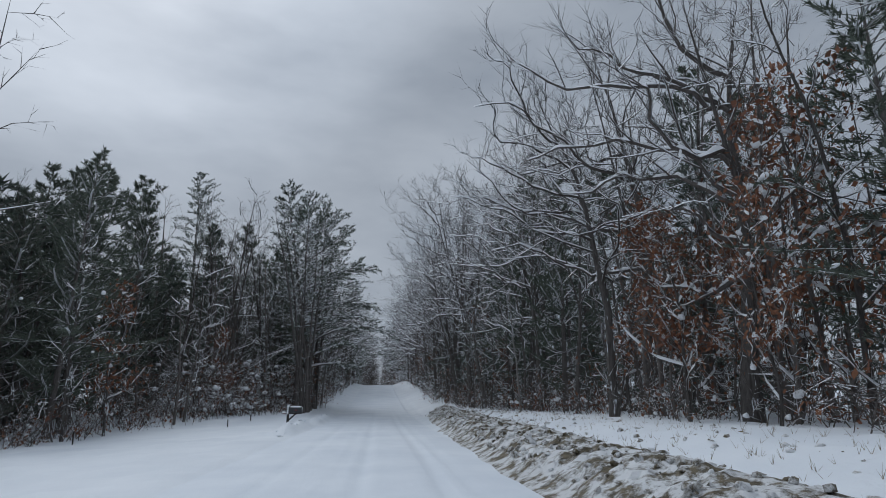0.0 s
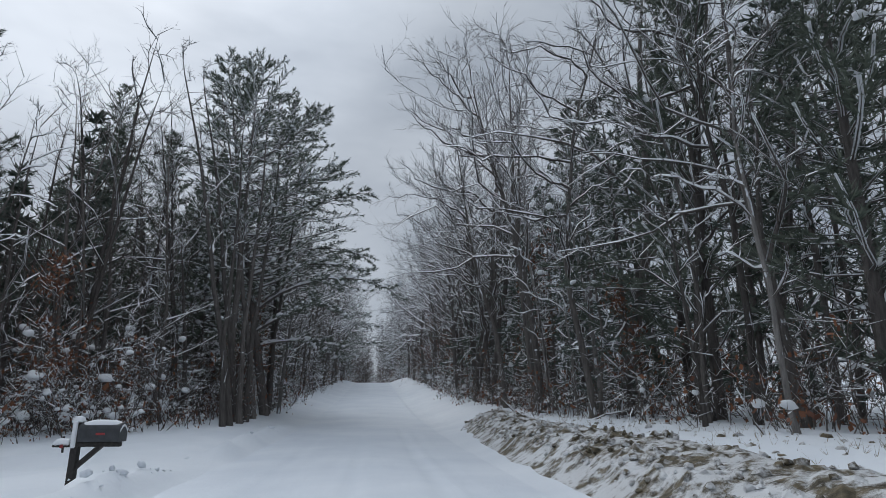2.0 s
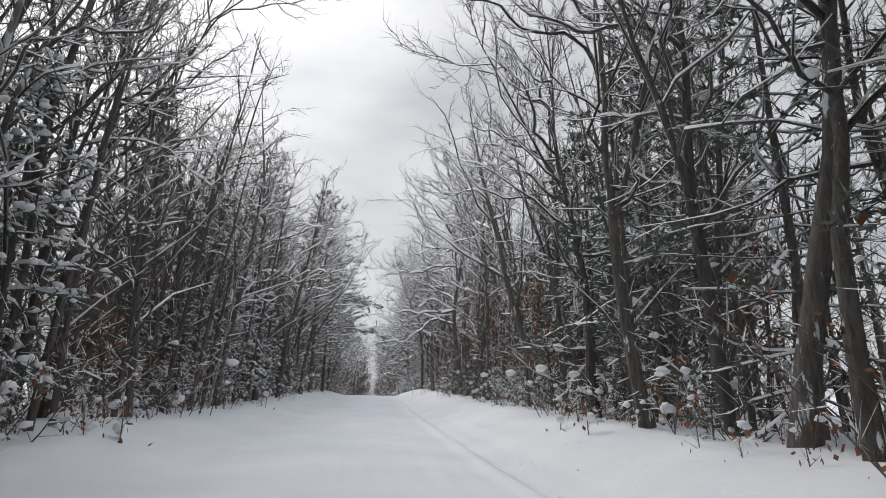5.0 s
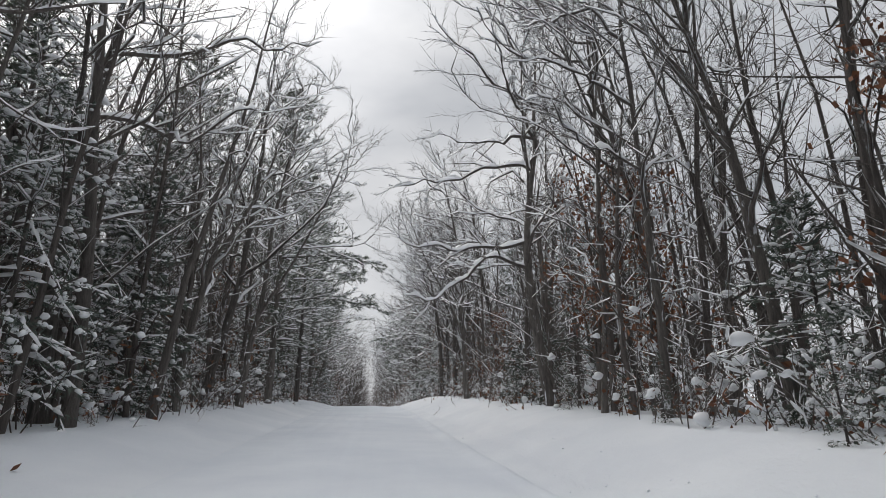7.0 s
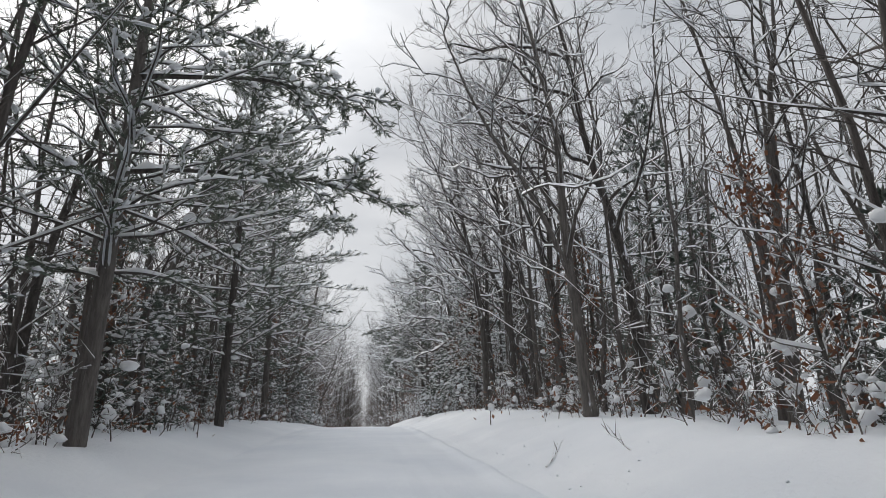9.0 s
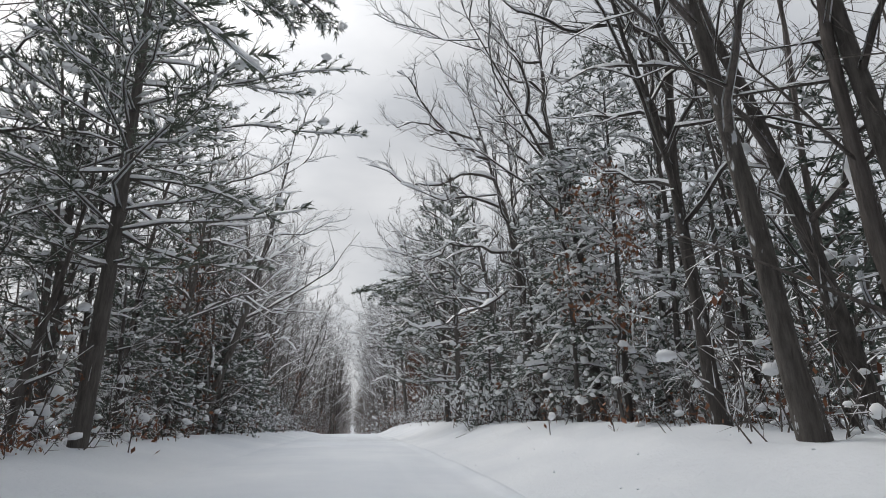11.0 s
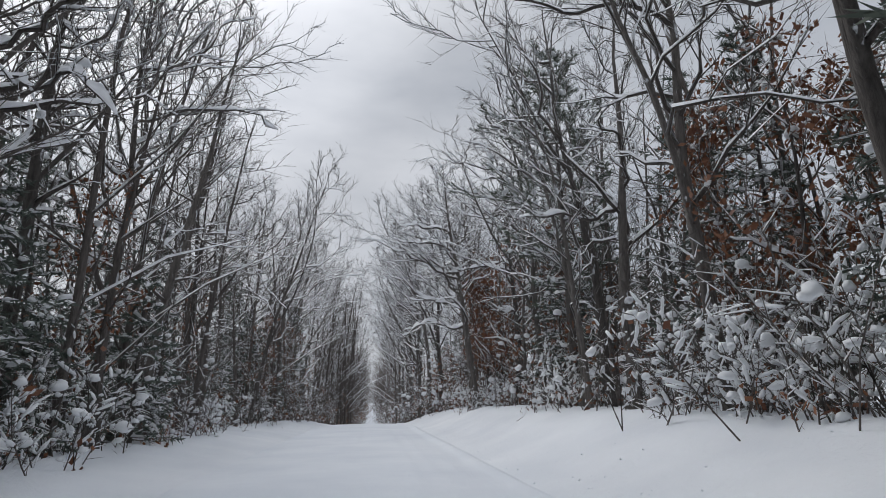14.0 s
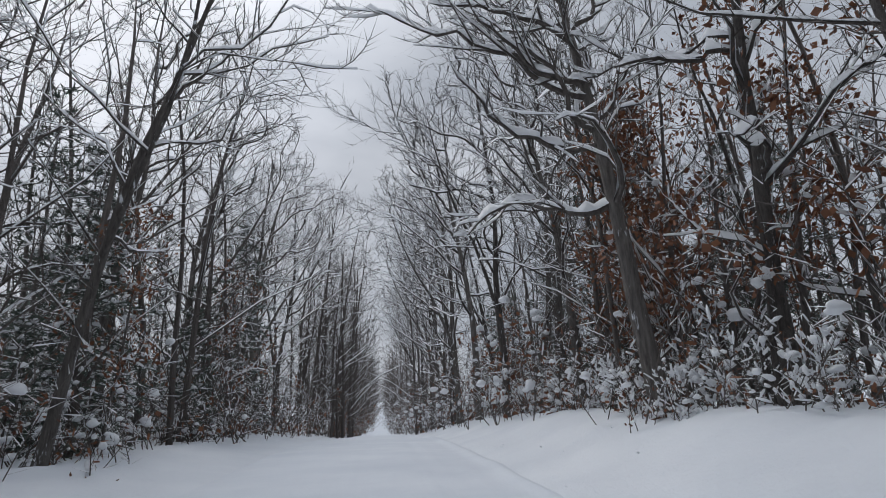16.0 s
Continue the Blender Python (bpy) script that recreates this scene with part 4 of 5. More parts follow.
def belt(y0, y1, count, near, far, kinds, scale, tall=(0.9, 1.12), sides=(-1, 1), gap=0.9):
    """Trees of some kinds strewn along both sides, between two distances behind the wood's edge."""
    for i in range(count):
        for s in sides:
            for _ in range(6):
                y = y0 + (y1 - y0) * (i + R.uniform(0, 1)) / count
                d = R.uniform(near, far)
                x = float((edge_left(y) - d) if s < 0 else (edge_right(y) + d))
                if s > 0 and (139 < y < 150 and x < 11 or 26 < y < 34 and x < 9 or 171 < y < 191 and x < 9.8):
                    continue
                if all((x - a) ** 2 + (y - b) ** 2 > gap * gap for a, b in PLANTED):
                    place(pick(kinds), x, y, R.uniform(30, 330) if s < 0 and y > 60 else (0 if s < 0 else 180) + R.uniform(-40, 40), R.uniform(*scale), R.uniform(*tall))
                    break


SLIM = [make_bare(s, "slender dark maple pole plastered with snow on one side", "maple_tree", BARK_GREY, height=h, radius=r, limbs=9, reach=0.13, subs=3, twigs=2, snow_h=0.05, first=0.3, open_side=0.1, lean=ln) for s, h, r, ln in ((51, 14.5, 0.065, 0.0), (52, 16, 0.085, 0.02), (53, 13, 0.055, -0.04), (54, 15, 0.075, 0.05))]
belt(95, 130, 62, 0.6, 13, SLIM, (0.85, 1.15), sides=(1,), gap=0.6)
belt(68, 95, 22, 1.0, 11, SLIM, (0.85, 1.1), sides=(1,), gap=0.7)
belt(2, 62, 12, 0.8, 7, OAK_LIGHT, (0.85, 1.05), sides=(1,), gap=1.5)
belt(44, 62, 4, 1.5, 7, OAK_LIGHT, (0.8, 1.0), sides=(-1,), gap=1.5)
belt(46, 64, 3, 1.0, 3.5, OAK_LIGHT, (0.85, 1.0), sides=(1,), gap=1.5)
belt(62, 148, 10, 1.0, 5, OAK_HEAVY, (0.85, 1.1), sides=(-1,), gap=1.5)
belt(148, 215, 8, 1.0, 5, OAK_LIGHT, (0.85, 1.05), sides=(-1,), gap=1.5)
belt(62, 148, 9, 1.2, 4.5, OAK_HEAVY, (0.85, 1.05), sides=(1,), gap=1.4)
belt(148, 215, 8, 1.2, 4.5, OAK_LIGHT, (0.85, 1.05), sides=(1,), gap=1.4)
belt(0, 100, 34, 0.2, 10, POLE, (0.75, 1.1))
belt(100, 128, 12, 0.4, 14, POLE, (0.85, 1.15), sides=(1,))
belt(100, 128, 10, 0.4, 9, POLE, (0.85, 1.15), sides=(-1,))
belt(128, 215, 34, 0.2, 9, POLE, (0.75, 1.1))
belt(64, 100, 4, 4.5, 9, PINE, (0.8, 1.0), sides=(-1,), gap=1.5)
belt(60, 215, 13, 2.0, 7, HEMLOCK, (0.6, 1.0), gap=1.2)
belt(150, 214, 12, 3.0, 7.5, HEMLOCK, (1.0, 1.3), sides=(1,), gap=1.2)
belt(100, 136, 5, 4.0, 9, HEMLOCK, (1.0, 1.3), sides=(1,), gap=1.2)
belt(70, 165, 6, 0.6, 3, HEMLOCK_SNOW, (0.4, 0.8), gap=1.2)
belt(165, 215, 3, 0.6, 3, HEMLOCK_SNOW, (0.4, 0.8), sides=(-1,), gap=1.2)
belt(0, 215, 18, 0.2, 5, LEAFY, (0.7, 1.1))


def make_bush(seed, h, count, clumps):
    stems, leaves, snow = [Parts() for _ in range(count)], Parts(), Parts()
    rng = np.random.RandomState(seed)
    for st in stems:
        brush(rng, st, leaves, snow, h, 1, 0.09, clumps, 0.02)
    made = [("stem", p.mesh("bush_stem", TWIG, True)) for p in stems]
    made += [(k, p.mesh("bush_" + k, m, sm)) for k, p, m, sm in (("foliage", leaves, DEAD_LEAF, False), ("snow", snow, SNOW_BRANCH, True)) if p.n]
    return "bush", "leafless bush bowed under thick pillows of snow", "snow-laden bushes", made


BUSH = [make_bush(981, 3.2, 13, 0.1), make_bush(982, 2.4, 12, 0.12), make_bush(983, 4.0, 13, 0.08)]
for k, x, y, s in ((0, 6.3, 141.6, 1.0), (2, 7.2, 143.0, 1.0), (1, 5.7, 143.4, 1.0), (0, 6.6, 144.6, 0.9), (1, 5.6, 139.6, 1.0), (2, 8.6, 141.5, 1.0), (1, 6.2, 155.2, 1.0), (0, 6.9, 156.8, 1.0), (2, 6.7, 153.8, 0.9), (2, 7.5, 155.4, 0.95), (0, 6.1, 157.8, 0.9), (2, 7.6, 157.6, 1.0), (1, 6.4, 176.5, 0.8), (1, 5.5, 178.9, 0.7), (0, 6.5, 178.9, 0.7), (1, 5.8, 181.2, 0.8), (1, 6.2, 164.8, 0.9), (0, 7.0, 166.6, 1.0), (0, 6.8, 185.5, 0.8), (1, -6.3, 149.5, 1.0), (0, -6.6, 161.0, 1.0), (1, -6.0, 158.0, 0.9), (2, -7.0, 166.5, 1.0), (1, -6.2, 169.5, 0.9), (1, 7.2, 82.0, 0.9)):
    ob = place(BUSH[k], x, y, y * 41, s)
    ob["category"] = "bush"


# ---- thickets and deep woods, each one mass ----
def thicket_kinds(seed, light):
    out = []
    for i in range(6):
        rng = np.random.RandomState(seed + i)
        a, b, c = Parts(), Parts(), Parts()
        brush(rng, a, b, c, (1.6, 2.2, 2.8, 3.4, 4.2, 5.0)[i], 3, 0.03 if light else 0.055, 0.02 if light else 0.07, 0.16 if i % 3 == 0 else 0.02)
        out.append([p.arrays() for p in (a, b, c)])
    return out


def mass(name, label, spots, kinds, mats, names, category="undergrowth"):
    """Many plants joined into one part of each kind, under one thing."""
    root = tagged(new(name), label, category, kind="stuff")
    at = np.array([(x, y) for _, x, y, _, _ in spots])
    ground = land(at[:, 0], at[:, 1]) - 0.05
    for i, (mat, nm, sm) in enumerate(zip(mats, names, (True, False, True))):
        V, F, n = [], [], 0
        for (k, x, y, turn, s), z in zip(spots, ground):
            v, f = kinds[k][i]
            if not len(v):
                continue
            ca, sa = math.cos(turn) * s, math.sin(turn) * s
            V.append(np.stack([v[:, 0] * ca - v[:, 1] * sa + x, v[:, 0] * sa + v[:, 1] * ca + y, v[:, 2] * s + z], 1))
            F.append(f + n)
            n += len(v)
        if n:
            ob = tagged(new(nm, mesh_from(name + "_" + nm, np.concatenate(V), np.concatenate(F), mat, sm)), kind="stuff")
            ob.parent = root
    return root


THICK_LIGHT, THICK_HEAVY = thicket_kinds(200, True), thicket_kinds(300, False)
for side in (-1, 1):
    for y0, y1, kinds, count in ((0, 62, THICK_LIGHT, 230), (62, 215, THICK_HEAVY, 520)):
        spots = []
        for i in range(count):
            y = y0 + (y1 - y0) * (i + R.uniform()) / count
            d = abs(R.normal(0.2, 2.6))
            x = edge_left(y) - d if side < 0 else edge_right(y) + d
            spots.append((R.randint(6), float(x), y, R.uniform(0, 6.3), R.uniform(0.6, 1.2)))
        mass("thicket", "tangle of thin saplings hung with snow at the wood's edge", spots, kinds, (TWIG, DEAD_LEAF, SNOW_BRANCH), ("stems", "foliage", "snow"))

for y0, y1, kinds, count in ((2, 62, THICK_LIGHT, 150), (62, 215, THICK_HEAVY, 230)):
    for side in (-1, 1):
        spots = []
        for i in range(count):
            y = y0 + (y1 - y0) * (i + R.uniform()) / count
            d = R.uniform(3, 17)
            spots.append((R.randint(2, 6), float(edge_left(y) - d if side < 0 else edge_right(y) + d), y, R.uniform(0, 6.3), R.uniform(1.0, 1.7)))
        mass("thicket", "undergrowth of saplings deep in the wood", spots, kinds, (TWIG, DEAD_LEAF, SNOW_BRANCH), ("stems", "foliage", "snow"))

spots = [(R.randint(2, 6), R.uniform(-17, -8.8), R.uniform(41, 56), R.uniform(0, 6.3), R.uniform(0.8, 1.4)) for _ in range(170)]
mass("thicket", "pale snow-dusted brush behind the yard", spots, THICK_HEAVY, (TWIG, DEAD_LEAF, SNOW_BRANCH), ("stems", "foliage", "snow"))


def far_tree(rng, wood, snow, height, white=1.0):
    """A bare tree of the deep wood, with coarser limbs."""
    base = limb(rng, (0, 0, -0.4), (rng.normal(0, 0.04), rng.normal(0, 0.04), 1), height, 5, 0.05, 0.02)
    tube(wood, base, np.linspace(0.12, 0.02, 6), 4)
    for i in range(18):
        t = 0.08 + 0.9 * (i + rng.uniform()) / 18
        p, d = along(base, min(t, 0.97))
        ln = height * 0.27 * (1.1 - 0.75 * t) * rng.uniform(0.7, 1.2)
        l1 = limb(rng, p, side_way(d, rng.uniform(0.7, 1.2), i * 2.4), ln, 2, 0.2, 0.1)
        tube(wood, l1, np.array([0.04 * (1.1 - t), 0.02, 0.006]), 3)
        if rng.uniform() < white:
            ridge(snow, rng, l1, np.array([0.03, 0.02, 0.006]), 0.015, 0.06)
        for j in range(5):
            p2, d2 = along(l1, min(0.2 + 0.8 * (j + rng.uniform()) / 5, 0.98))
            w2 = side_way(d2, rng.uniform(0.5, 1.0), rng.uniform(0, 6.3))
            w2[2] += 0.2
            e2 = p2 + unit(w2) * ln * rng.uniform(0.3, 0.6)
            sliver(wood, rng, p2, e2, 0.016)
            if rng.uniform() < white * 0.35:
                ridge(snow, rng, np.array([p2, e2]), np.array([0.01, 0.003]), 0.01, 0.03)
            for k in range(2):
                p3 = p2 + (e2 - p2) * rng.uniform(0.2, 0.95)
                sliver(wood, rng, p3, p3 + unit(w2 + rng.normal(0, 0.6, 3)) * ln * rng.uniform(0.15, 0.3), 0.01)


def far_kinds(white):
    out = []
    for i in range(6):
        rng = np.random.RandomState(500 + i)
        a, b, c = Parts(), Parts(), Parts()
        if i < 4:
            far_tree(rng, a, c, (14, 17, 16, 9)[i], white)
        else:
            conifer(rng, a, a, b, c, height=(9, 13)[i - 4], radius=0.1, reach=2.4, first=0.05, gap=1.2, per=4, tufts=3, blades=7, size=0.55, broad=0.16, lift=0.0, tip=-0.02, clumps=0.0, profile=0.8, snow_h=0.03 + 0.05 * white)
        out.append([p.arrays() for p in (a, b, c)])
    return out


FAR_LIGHT, FAR_SNOWY = far_kinds(0.18), far_kinds(0.36)


def wood(label, kinds, y0, y1, count, near, far, choice, sides=(-1, 1)):
    spots = []
    for i in range(count):
        for s in sides:
            y = y0 + (y1 - y0) * R.uniform()
            d = near + (far - near) * R.uniform() ** 1.3
            k = R.choice(choice)
            d += 7 if k > 3 else 0
            spots.append((k, float(edge_left(y) - d if s < 0 else edge_right(y) + d), y, R.uniform(0, 6.3), R.uniform(0.75, 1.15)))
    mass("woods", label, spots, kinds, (TWIG, NEEDLES_DARK, SNOW_BRANCH), ("stems", "foliage", "snow"), "wood")


wood("deep dim wood of bare trees and evergreens", FAR_LIGHT, -8, 64, 120, 1.5, 26, [0, 1, 2, 3, 3, 4, 5, 5])
wood("solid dim wood behind the open yard", FAR_LIGHT, 6, 66, 60, 2.5, 14, [1, 2, 3, 4, 5, 5], sides=(-1,))
wood("deep snowy wood of bare trees behind the roadside", FAR_SNOWY, 64, 218, 210, 0.8, 20, [0, 1, 2, 3, 0, 1, 2, 3, 4])
wood("dense dim wood of bare trees behind the right roadside", FAR_LIGHT, 140, 216, 60, 3.5, 16, [0, 1, 2, 3], sides=(1,))
wood("close-set bare trees along the left roadside", FAR_SNOWY, 70, 216, 90, 0.6, 9, [0, 1, 2, 3], sides=(-1,))
spots = []
for i in range(210):
    for s in (-1, 1):
        y = 214 + 280 * R.uniform() ** 1.1
        spots.append((R.choice([0, 1, 2, 3, 3]), s * (2.4 + abs(R.normal(0, 3.0))) - 0.2, y, R.uniform(0, 6.3), R.uniform(1.0, 1.45)))
brushwood = []
for i in range(260):
    for s in (-1, 1):
        y = 188 + 170 * ((i + R.uniform()) / 260) ** 1.25
        brushwood.append((R.randint(2, 6), s * (np.interp(y, [188, 210, 250], [5.4, 4.2, 2.4]) + abs(R.normal(0, 1.4))), y, R.uniform(0, 6.3), R.uniform(0.9, 1.7)))
mass("thicket", "far tangle of saplings with little snow along the road", brushwood[::2], THICK_LIGHT, (TWIG, DEAD_LEAF, SNOW_BRANCH), ("stems", "foliage", "snow"))
mass("thicket", "far tangle of saplings hung with snow along the road", brushwood[1::2], THICK_HEAVY, (TWIG, DEAD_LEAF, SNOW_BRANCH), ("stems", "foliage", "snow"))
mass("woods", "far snowy wood closing in on the road", spots[::2], FAR_SNOWY, (TWIG, NEEDLES_DARK, SNOW_BRANCH), ("stems", "foliage", "snow"), "wood")
mass("woods", "far dim wood closing in on the road", spots[1::4], FAR_LIGHT, (TWIG, NEEDLES_DARK, SNOW_BRANCH), ("stems", "foliage", "snow"), "wood")
wood("tall dim wood of bare trees behind the roadside", FAR_LIGHT, 68, 104, 34, 2.5, 12, [0, 1, 2, 1, 2])
for k, x, y, s in ((0, 13.0, 72.5, 1.0), (2, 14.5, 79.5, 1.0)):
    place(PINE[k], x, y, y * 71, s)


# ---- the roadside: berm, mailbox, stakes, dead wood ----
def part(name, bm, mat, parent, label=""):
    me = bpy.data.meshes.new(name)
    bm.to_mesh(me)
    bm.free()
    me.materials.append(mat)
    ob = new(name, me)
    ob.parent = parent
    return tagged(ob, label)


def box(size, at, turn=None, bevel=0.006):
    """A bevelled block as a bmesh."""
    bm = bmesh.new()
    bmesh.ops.create_cube(bm, size=1.0)
    bmesh.ops.scale(bm, vec=size, verts=bm.verts)
    bmesh.ops.bevel(bm, geom=bm.edges[:], offset=bevel, segments=1, affect="EDGES")
    if turn is not None:
        bmesh.ops.rotate(bm, matrix=turn, verts=bm.verts)
    bmesh.ops.translate(bm, vec=at, verts=bm.verts)
    return bm


def berm_height(x, y):
    X, Y = np.asarray(x, float), np.asarray(y, float)
    inner = np.interp(Y, [-8, 9, 28, 39, 46, 50], [2.35, 2.45, 2.95, 3.25, 3.7, 4.1]) + 0.18 * waves(X * 0, Y, 3.1, 61)
    up = smooth(inner, inner + 0.9, X) * (1 - smooth(inner + 1.0, inner + 2.7, X))
    end = 1 - smooth(45, 49.5, Y)
    z = np.interp(Y, _S, _Z) + bank_right(Y) * smooth(ROAD_R - 0.1, ROAD_R + 3.6, X)
    rough = np.zeros_like(X)
    for i in range(X.shape[0]):
        for j in range(X.shape[1]):
            rough[i, j] = noise.noise(Vector((X[i, j] * 1.1, Y[i, j] * 1.3, 3.0))) * 0.1 + noise.noise(Vector((X[i, j] * 2.9, Y[i, j] * 2.7, 5.0))) * 0.09 + abs(noise.noise(Vector((X[i, j] * 5.3, Y[i, j] * 5.6, 9.0)))) * 0.13
    return z + end * up * (0.32 + rough) + (0.05 + rough * 0.25) * end * (1 - up) * smooth(inner - 0.1, inner + 0.6, X) - 0.16 * (1 - end) - 0.2 * smooth(inner + 1.7, inner + 2.8, X) - 0.14 * (1 - smooth(inner - 0.3, inner + 0.05, X))


berm = tagged(new("snow_berm"), "rough ploughed berm of dirty snow, sod and soil", "snow bank")
berm_me = grid_mesh("berm_heap", np.arange(2.1, 7.6, 0.13), np.arange(-8, 50, 0.14), berm_height, SNOW_BERM, False)
berm_ob = new("mound", berm_me)
berm_ob.parent = berm
clods, rng = Parts(), np.random.RandomState(42)
for i in range(1300):
    y = rng.uniform(-4, 47)
    x = float(np.interp(y, [-8, 9, 28, 39, 46], [2.7, 2.8, 3.3, 3.6, 4.0])) + abs(rng.normal(0.6, 0.8))
    z = float(berm_height(np.array([[x]]), np.array([[y]]))[0, 0])
    clump(clods, rng, np.array([x, y, z + 0.01]), rng.uniform(0.025, 0.1) * (1.1 if rng.uniform() < 0.1 else 0.8))
clod_ob = tagged(new("clod_cover", clods.mesh("berm_clods", SNOW_BERM, False)), "frozen clods of soil and snow", kind="stuff")
clod_ob.parent = berm

DARK_WOOD = plain_material("dark_wood", (0.018, 0.016, 0.015), (0.05, 0.045, 0.04), 0.75, scale=20)
BLACK_METAL = plain_material("black_metal", (0.03, 0.032, 0.035), (0.06, 0.063, 0.068), 0.45, 0.0, 9)
RED_PAINT = plain_material("red_paint", (0.25, 0.03, 0.035), (0.4, 0.05, 0.05), 0.5, scale=15)


def mailbox(x, y):
    z = float(land(x, y))
    root = tagged(new("mailbox"), "black metal mailbox capped with snow on a dark wooden post", "mailbox")
    root.matrix_basis = pose(x, y, z, 0, 0, -6)
    part("post", box((0.105, 0.105, 1.32), (0, 0, 0.36)), DARK_WOOD, root)
    part("arm", box((0.78, 0.09, 0.07), (0.3, 0.002, 0.68)), DARK_WOOD, root)
    part("brace", box((0.07, 0.07, 0.5), (0.21, 0.004, 0.5), Matrix.Rotation(radians(48), 3, "Y")), DARK_WOOD, root)
    part("shelf", box((0.26, 0.16, 0.035), (-0.19, 0, 0.66)), DARK_WOOD, root)
    # arched box: half-round top on straight sides
    bm = bmesh.new()
    w, h, ln = 0.115, 0.17, 0.62
    outline = [(-w, 0), (w, 0), (w, h)] + [(w * math.cos(a), h + w * math.sin(a)) for a in np.linspace(0.25, math.pi - 0.25, 9)] + [(-w, h)]
    ends = []
    for px in (0.07, 0.07 + ln):
        ends.append([bm.verts.new((px, a, 0.72 + c)) for a, c in outline])
    n = len(outline)
    for i in range(n):
        bm.faces.new((ends[0][i], ends[0][(i + 1) % n], ends[1][(i + 1) % n], ends[1][i]))
    bm.faces.new(ends[0][::-1])
    bmesh.ops.recalc_face_normals(bm, faces=bm.faces)
    body = part("body", bm, BLACK_METAL, root)
    bm = bmesh.new()
    lo = [bm.verts.new((0.07 + ln, a * 1.06, 0.718 + c * 1.03)) for a, c in outline]
    hi = [bm.verts.new((0.07 + ln + 0.022, a * 1.03, 0.72 + c * 1.01)) for a, c in outline]
    for i in range(n):
        bm.faces.new((lo[i], lo[(i + 1) % n], hi[(i + 1) % n], hi[i]))
    bm.faces.new(hi)
    bmesh.ops.recalc_face_normals(bm, faces=bm.faces)
    door = part("door", bm, BLACK_METAL, root)
    part("handle", box((0.02, 0.05, 0.02), (0.07 + ln + 0.03, 0, 0.93)), BLACK_METAL, door)
    part("flag", box((0.14, 0.008, 0.035), (0.42, -0.122, 0.84)), RED_PAINT, root, "red metal signal flag, lowered")
    part("reflector", box((0.02, 0.1, 0.05), (-0.16, -0.09, 0.66)), RED_PAINT, root, "red reflector")
    # snow lying on the box, the post and the shelf
    for nm, sx, sy, at in (("snow_cap", 0.66, 0.21, (0.39, 0, 0.985)), ("snow_cap", 0.15, 0.14, (0.0, 0, 1.04)), ("snow_cap", 0.25, 0.16, (-0.2, 0, 0.705))):
        bm = bmesh.new()
        bmesh.ops.create_grid(bm, x_segments=14, y_segments=6, size=0.5)
        for v in bm.verts:
            e = max(abs(v.co.x), abs(v.co.y)) * 2
            v.co.z = 0.065 * (1 - e ** 4) + 0.012 * noise.noise(Vector((v.co.x * 6, v.co.y * 4, at[0] * 9)))
            if nm == "snow_cap" and sx > 0.6:
                v.co.z -= 0.09 * (abs(v.co.y) * 2) ** 2
        ext = bmesh.ops.extrude_face_region(bm, geom=bm.faces[:])
        for g in ext["geom"]:
            if isinstance(g, bmesh.types.BMVert):
                g.co.z -= 0.03
        bmesh.ops.scale(bm, vec=(sx, sy, 1), verts=bm.verts)
        bmesh.ops.translate(bm, vec=at, verts=bm.verts)
        bmesh.ops.recalc_face_normals(bm, faces=bm.faces)
        ob = part(nm, bm, SNOW_BRANCH, root, "cap of fresh snow")
        ob.data.polygons.foreach_set("use_smooth", [True] * len(ob.data.polygons))
    part("snow_cap", box((0.08, 0.04, 0.4), (-0.01, -0.07, 0.83), bevel=0.018), SNOW_BRANCH, root, "snow plastered on the post")


mailbox(-4.6, 31.0)


def stake(x, y, h):
    root = tagged(new("stake"), "short dark wooden marker stake in the snow", "stake", "stakes by the drive")
    root.matrix_basis = pose(x, y, float(land(x, y)), 3, -2, 20)
    part("shaft", box((0.05, 0.05, h + 0.3), (0, 0, h / 2 - 0.15)), DARK_WOOD, root)
    part("snow_cap", box((0.06, 0.06, 0.03), (0, 0, h + 0.01), bevel=0.012), SNOW_BRANCH, root, "cap of fresh snow")


for x, y, h in ((-7.85, 32.3, 0.42), (-7.7, 37.1, 0.42), (-8.9, 50.5, 0.6), (-11.8, 24.8, 0.5)):
    stake(x, y, h)


def dead_stick(x, y, length, turn, rise, r=0.02, label="dark dead branch poking out of the snow"):
    root = tagged(new("dead_branch"), label, "branch", "dead branches in the snow")
    root.matrix_basis = pose(x, y, float(land(x, y)), 0, 0, turn)
    wood, snow, none = Parts(), Parts(), Parts()
    rng = np.random.RandomState(int(x * 100 + y * 7) % 9999)
    s = limb(rng, (-0.1, 0, -0.03), (1, 0, rise), length, 6, 0.12, 0.0)
    rr = np.linspace(r, r * 0.3, len(s))
    tube(wood, s, rr, 5)
    ridge(snow, rng, s, rr, 0.008, 0.02)
    spray(rng, wood, snow, none, s, length * 0.5, r, 3, 1, 0.015, 0, 0)
    for nm, p, mat in (("stem", wood, TWIG), ("snow", snow, SNOW_BRANCH)):
        if p.n:
            c = new(nm, p.mesh("stick_" + nm, mat))
            c.parent = root


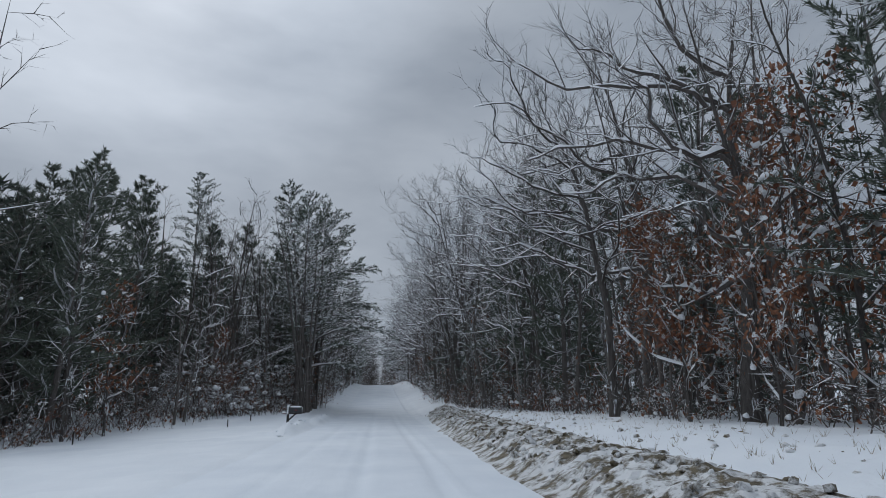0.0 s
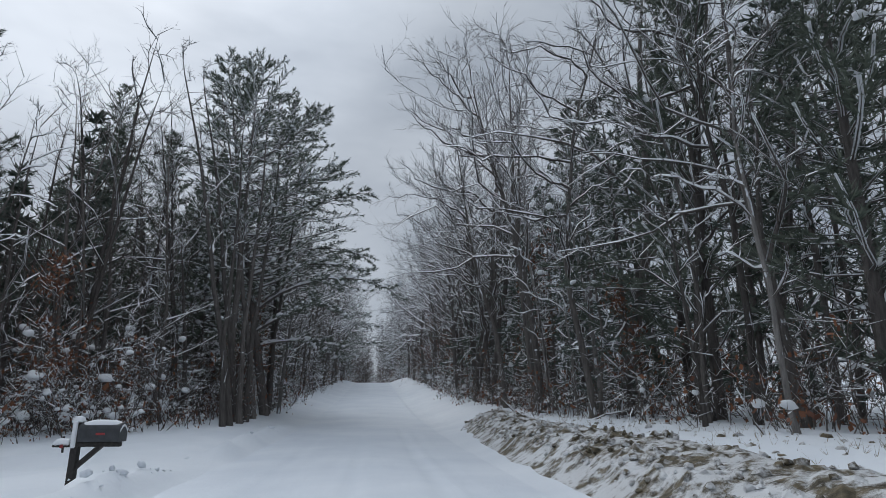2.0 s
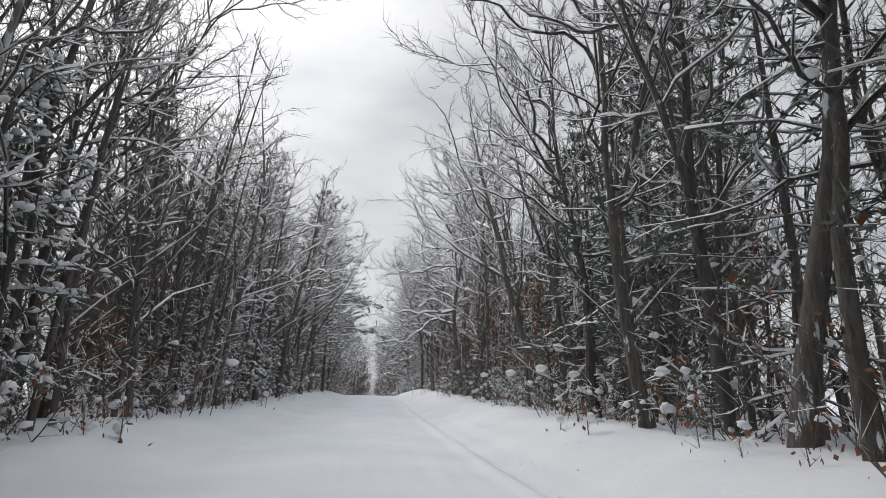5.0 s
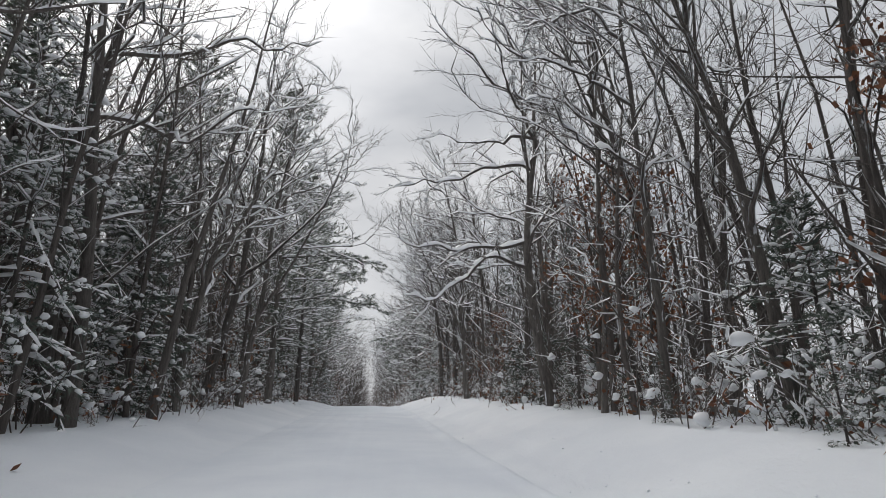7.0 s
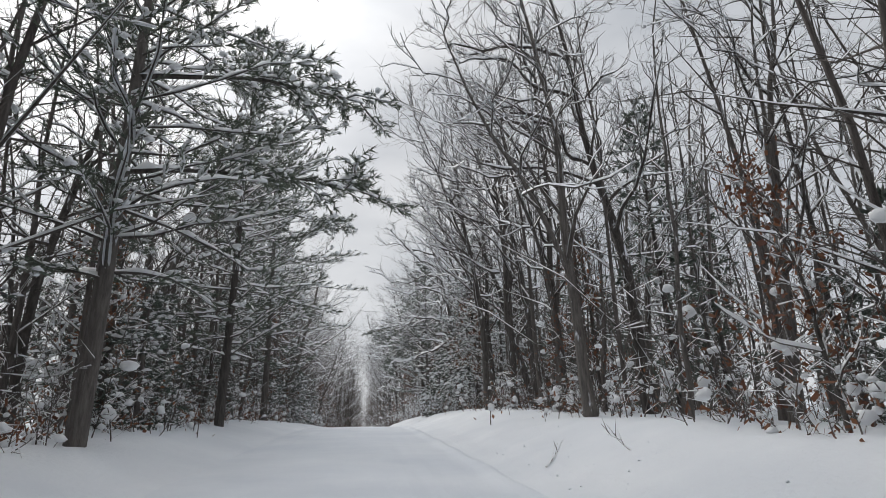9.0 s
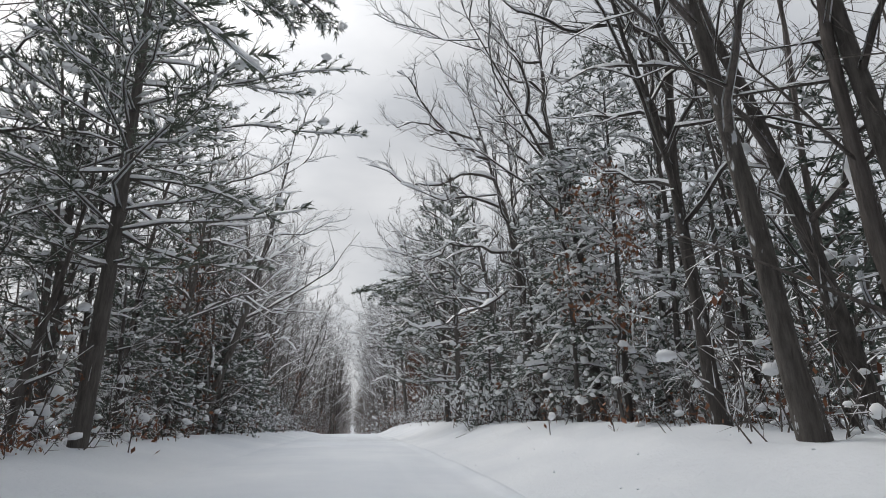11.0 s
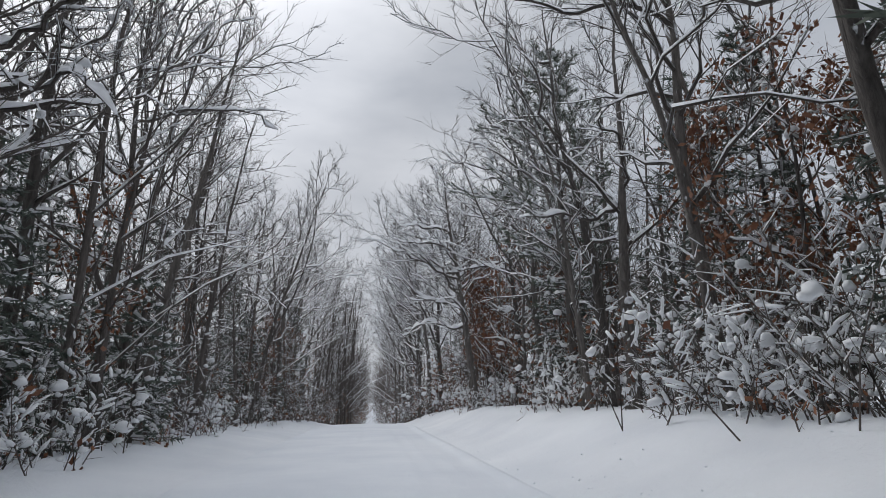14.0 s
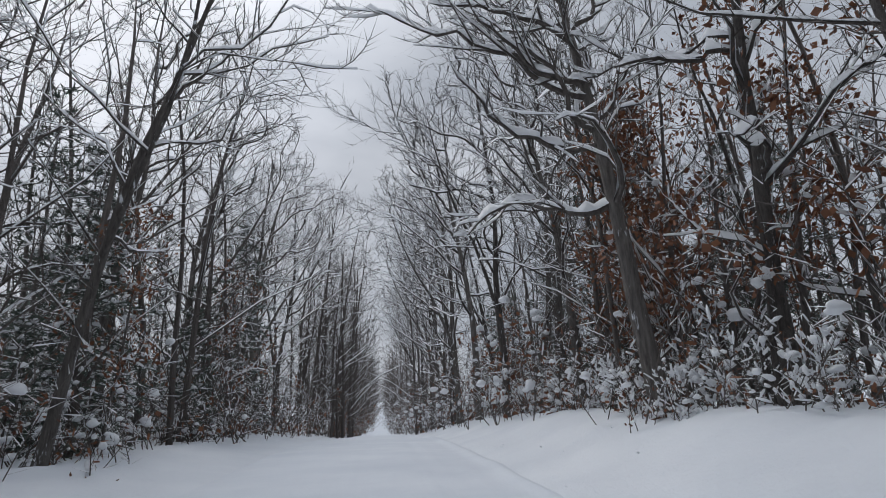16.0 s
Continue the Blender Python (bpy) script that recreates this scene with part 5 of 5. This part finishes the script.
for x, y, ln, turn, rise, r in ((8.3, 17.3, 1.3, 5, 0.03, 0.05), (5.6, 33.8, 0.7, 60, 1.2, 0.02), (6.6, 30.6, 0.8, 120, 1.6, 0.025), (7.2, 36.5, 0.9, 30, 0.9, 0.02), (6.9, 39.0, 1.6, 10, 0.3, 0.03), (6.4, 47.5, 1.4, 150, 0.5, 0.04), (3.4, 44.5, 0.5, 20, 0.3, 0.012), (3.6, 106.0, 0.5, 40, 0.8, 0.012), (4.6, 104.5, 0.6, 110, 0.9, 0.014), (5.4, 95.0, 1.1, 170, 0.35, 0.012), (4.2, 139.0, 1.1, 15, 0.4, 0.014), (4.8, 166.0, 0.9, 35, 0.5, 0.014), (-5.0, 92.0, 0.8, 70, 0.7, 0.014)):
    dead_stick(x, y, ln, turn, rise, r)

# dry grass standing out of the verge
grass, rng = Parts(), np.random.RandomState(8)
for i in range(900):
    y = rng.uniform(-2, 44)
    x = 4.2 + abs(rng.normal(0, 2.2))
    g = np.array([x, y, float(land(x, y)) - 0.02])
    for k in range(rng.randint(2, 5)):
        e = g + np.array([rng.normal(0, 0.06), rng.normal(0, 0.06), rng.uniform(0.05, 0.2)])
        tube(grass, np.array([g, e]), np.array([0.004, 0.001]), 3)
DRY = leaf_material("dry_grass", (0.16, 0.12, 0.07), (0.3, 0.24, 0.15))
tagged(new("dry_grass", grass.mesh("dry_grass", DRY, False)), "dry straw-coloured grass blades standing out of the snow", "grass", kind="stuff")

# crumbs of snow thrown on the verge, and dirty clods behind the berm
crumbs, clods, rng = Parts(), Parts(), np.random.RandomState(9)
for i in range(800):
    y = rng.uniform(46, 190)
    x = 2.75 + abs(rng.normal(0, 1.1))
    clump(crumbs, rng, np.array([x, y, float(land(x, y)) - 0.008]), rng.uniform(0.012, 0.035))
for i in range(80):
    y = rng.uniform(23, 33) if i % 3 else rng.uniform(35, 46)
    x = -3.62 - abs(rng.normal(0, 0.28))
    clump(crumbs, rng, np.array([x, y, float(land(x, y))]), 0.02 + 0.06 * rng.uniform() ** 2)
for i in range(800):
    y = rng.uniform(-4, 46)
    x = float(np.interp(y, [0, 40], [5.2, 4.4])) + abs(rng.normal(0, 2.0))
    clump(clods, rng, np.array([x, y, float(land(x, y)) - 0.02]), 0.02 + 0.07 * rng.uniform() ** 2)
tagged(new("snow_crumbs", crumbs.mesh("snow_crumbs", SNOW_ROAD)), "loose crumbs of white snow scattered on the verge", "snow", kind="stuff")
tagged(new("snow_clods", clods.mesh("snow_clods", SNOW_BERM)), "small dirty clods of snow scattered behind the berm", "snow", kind="stuff")
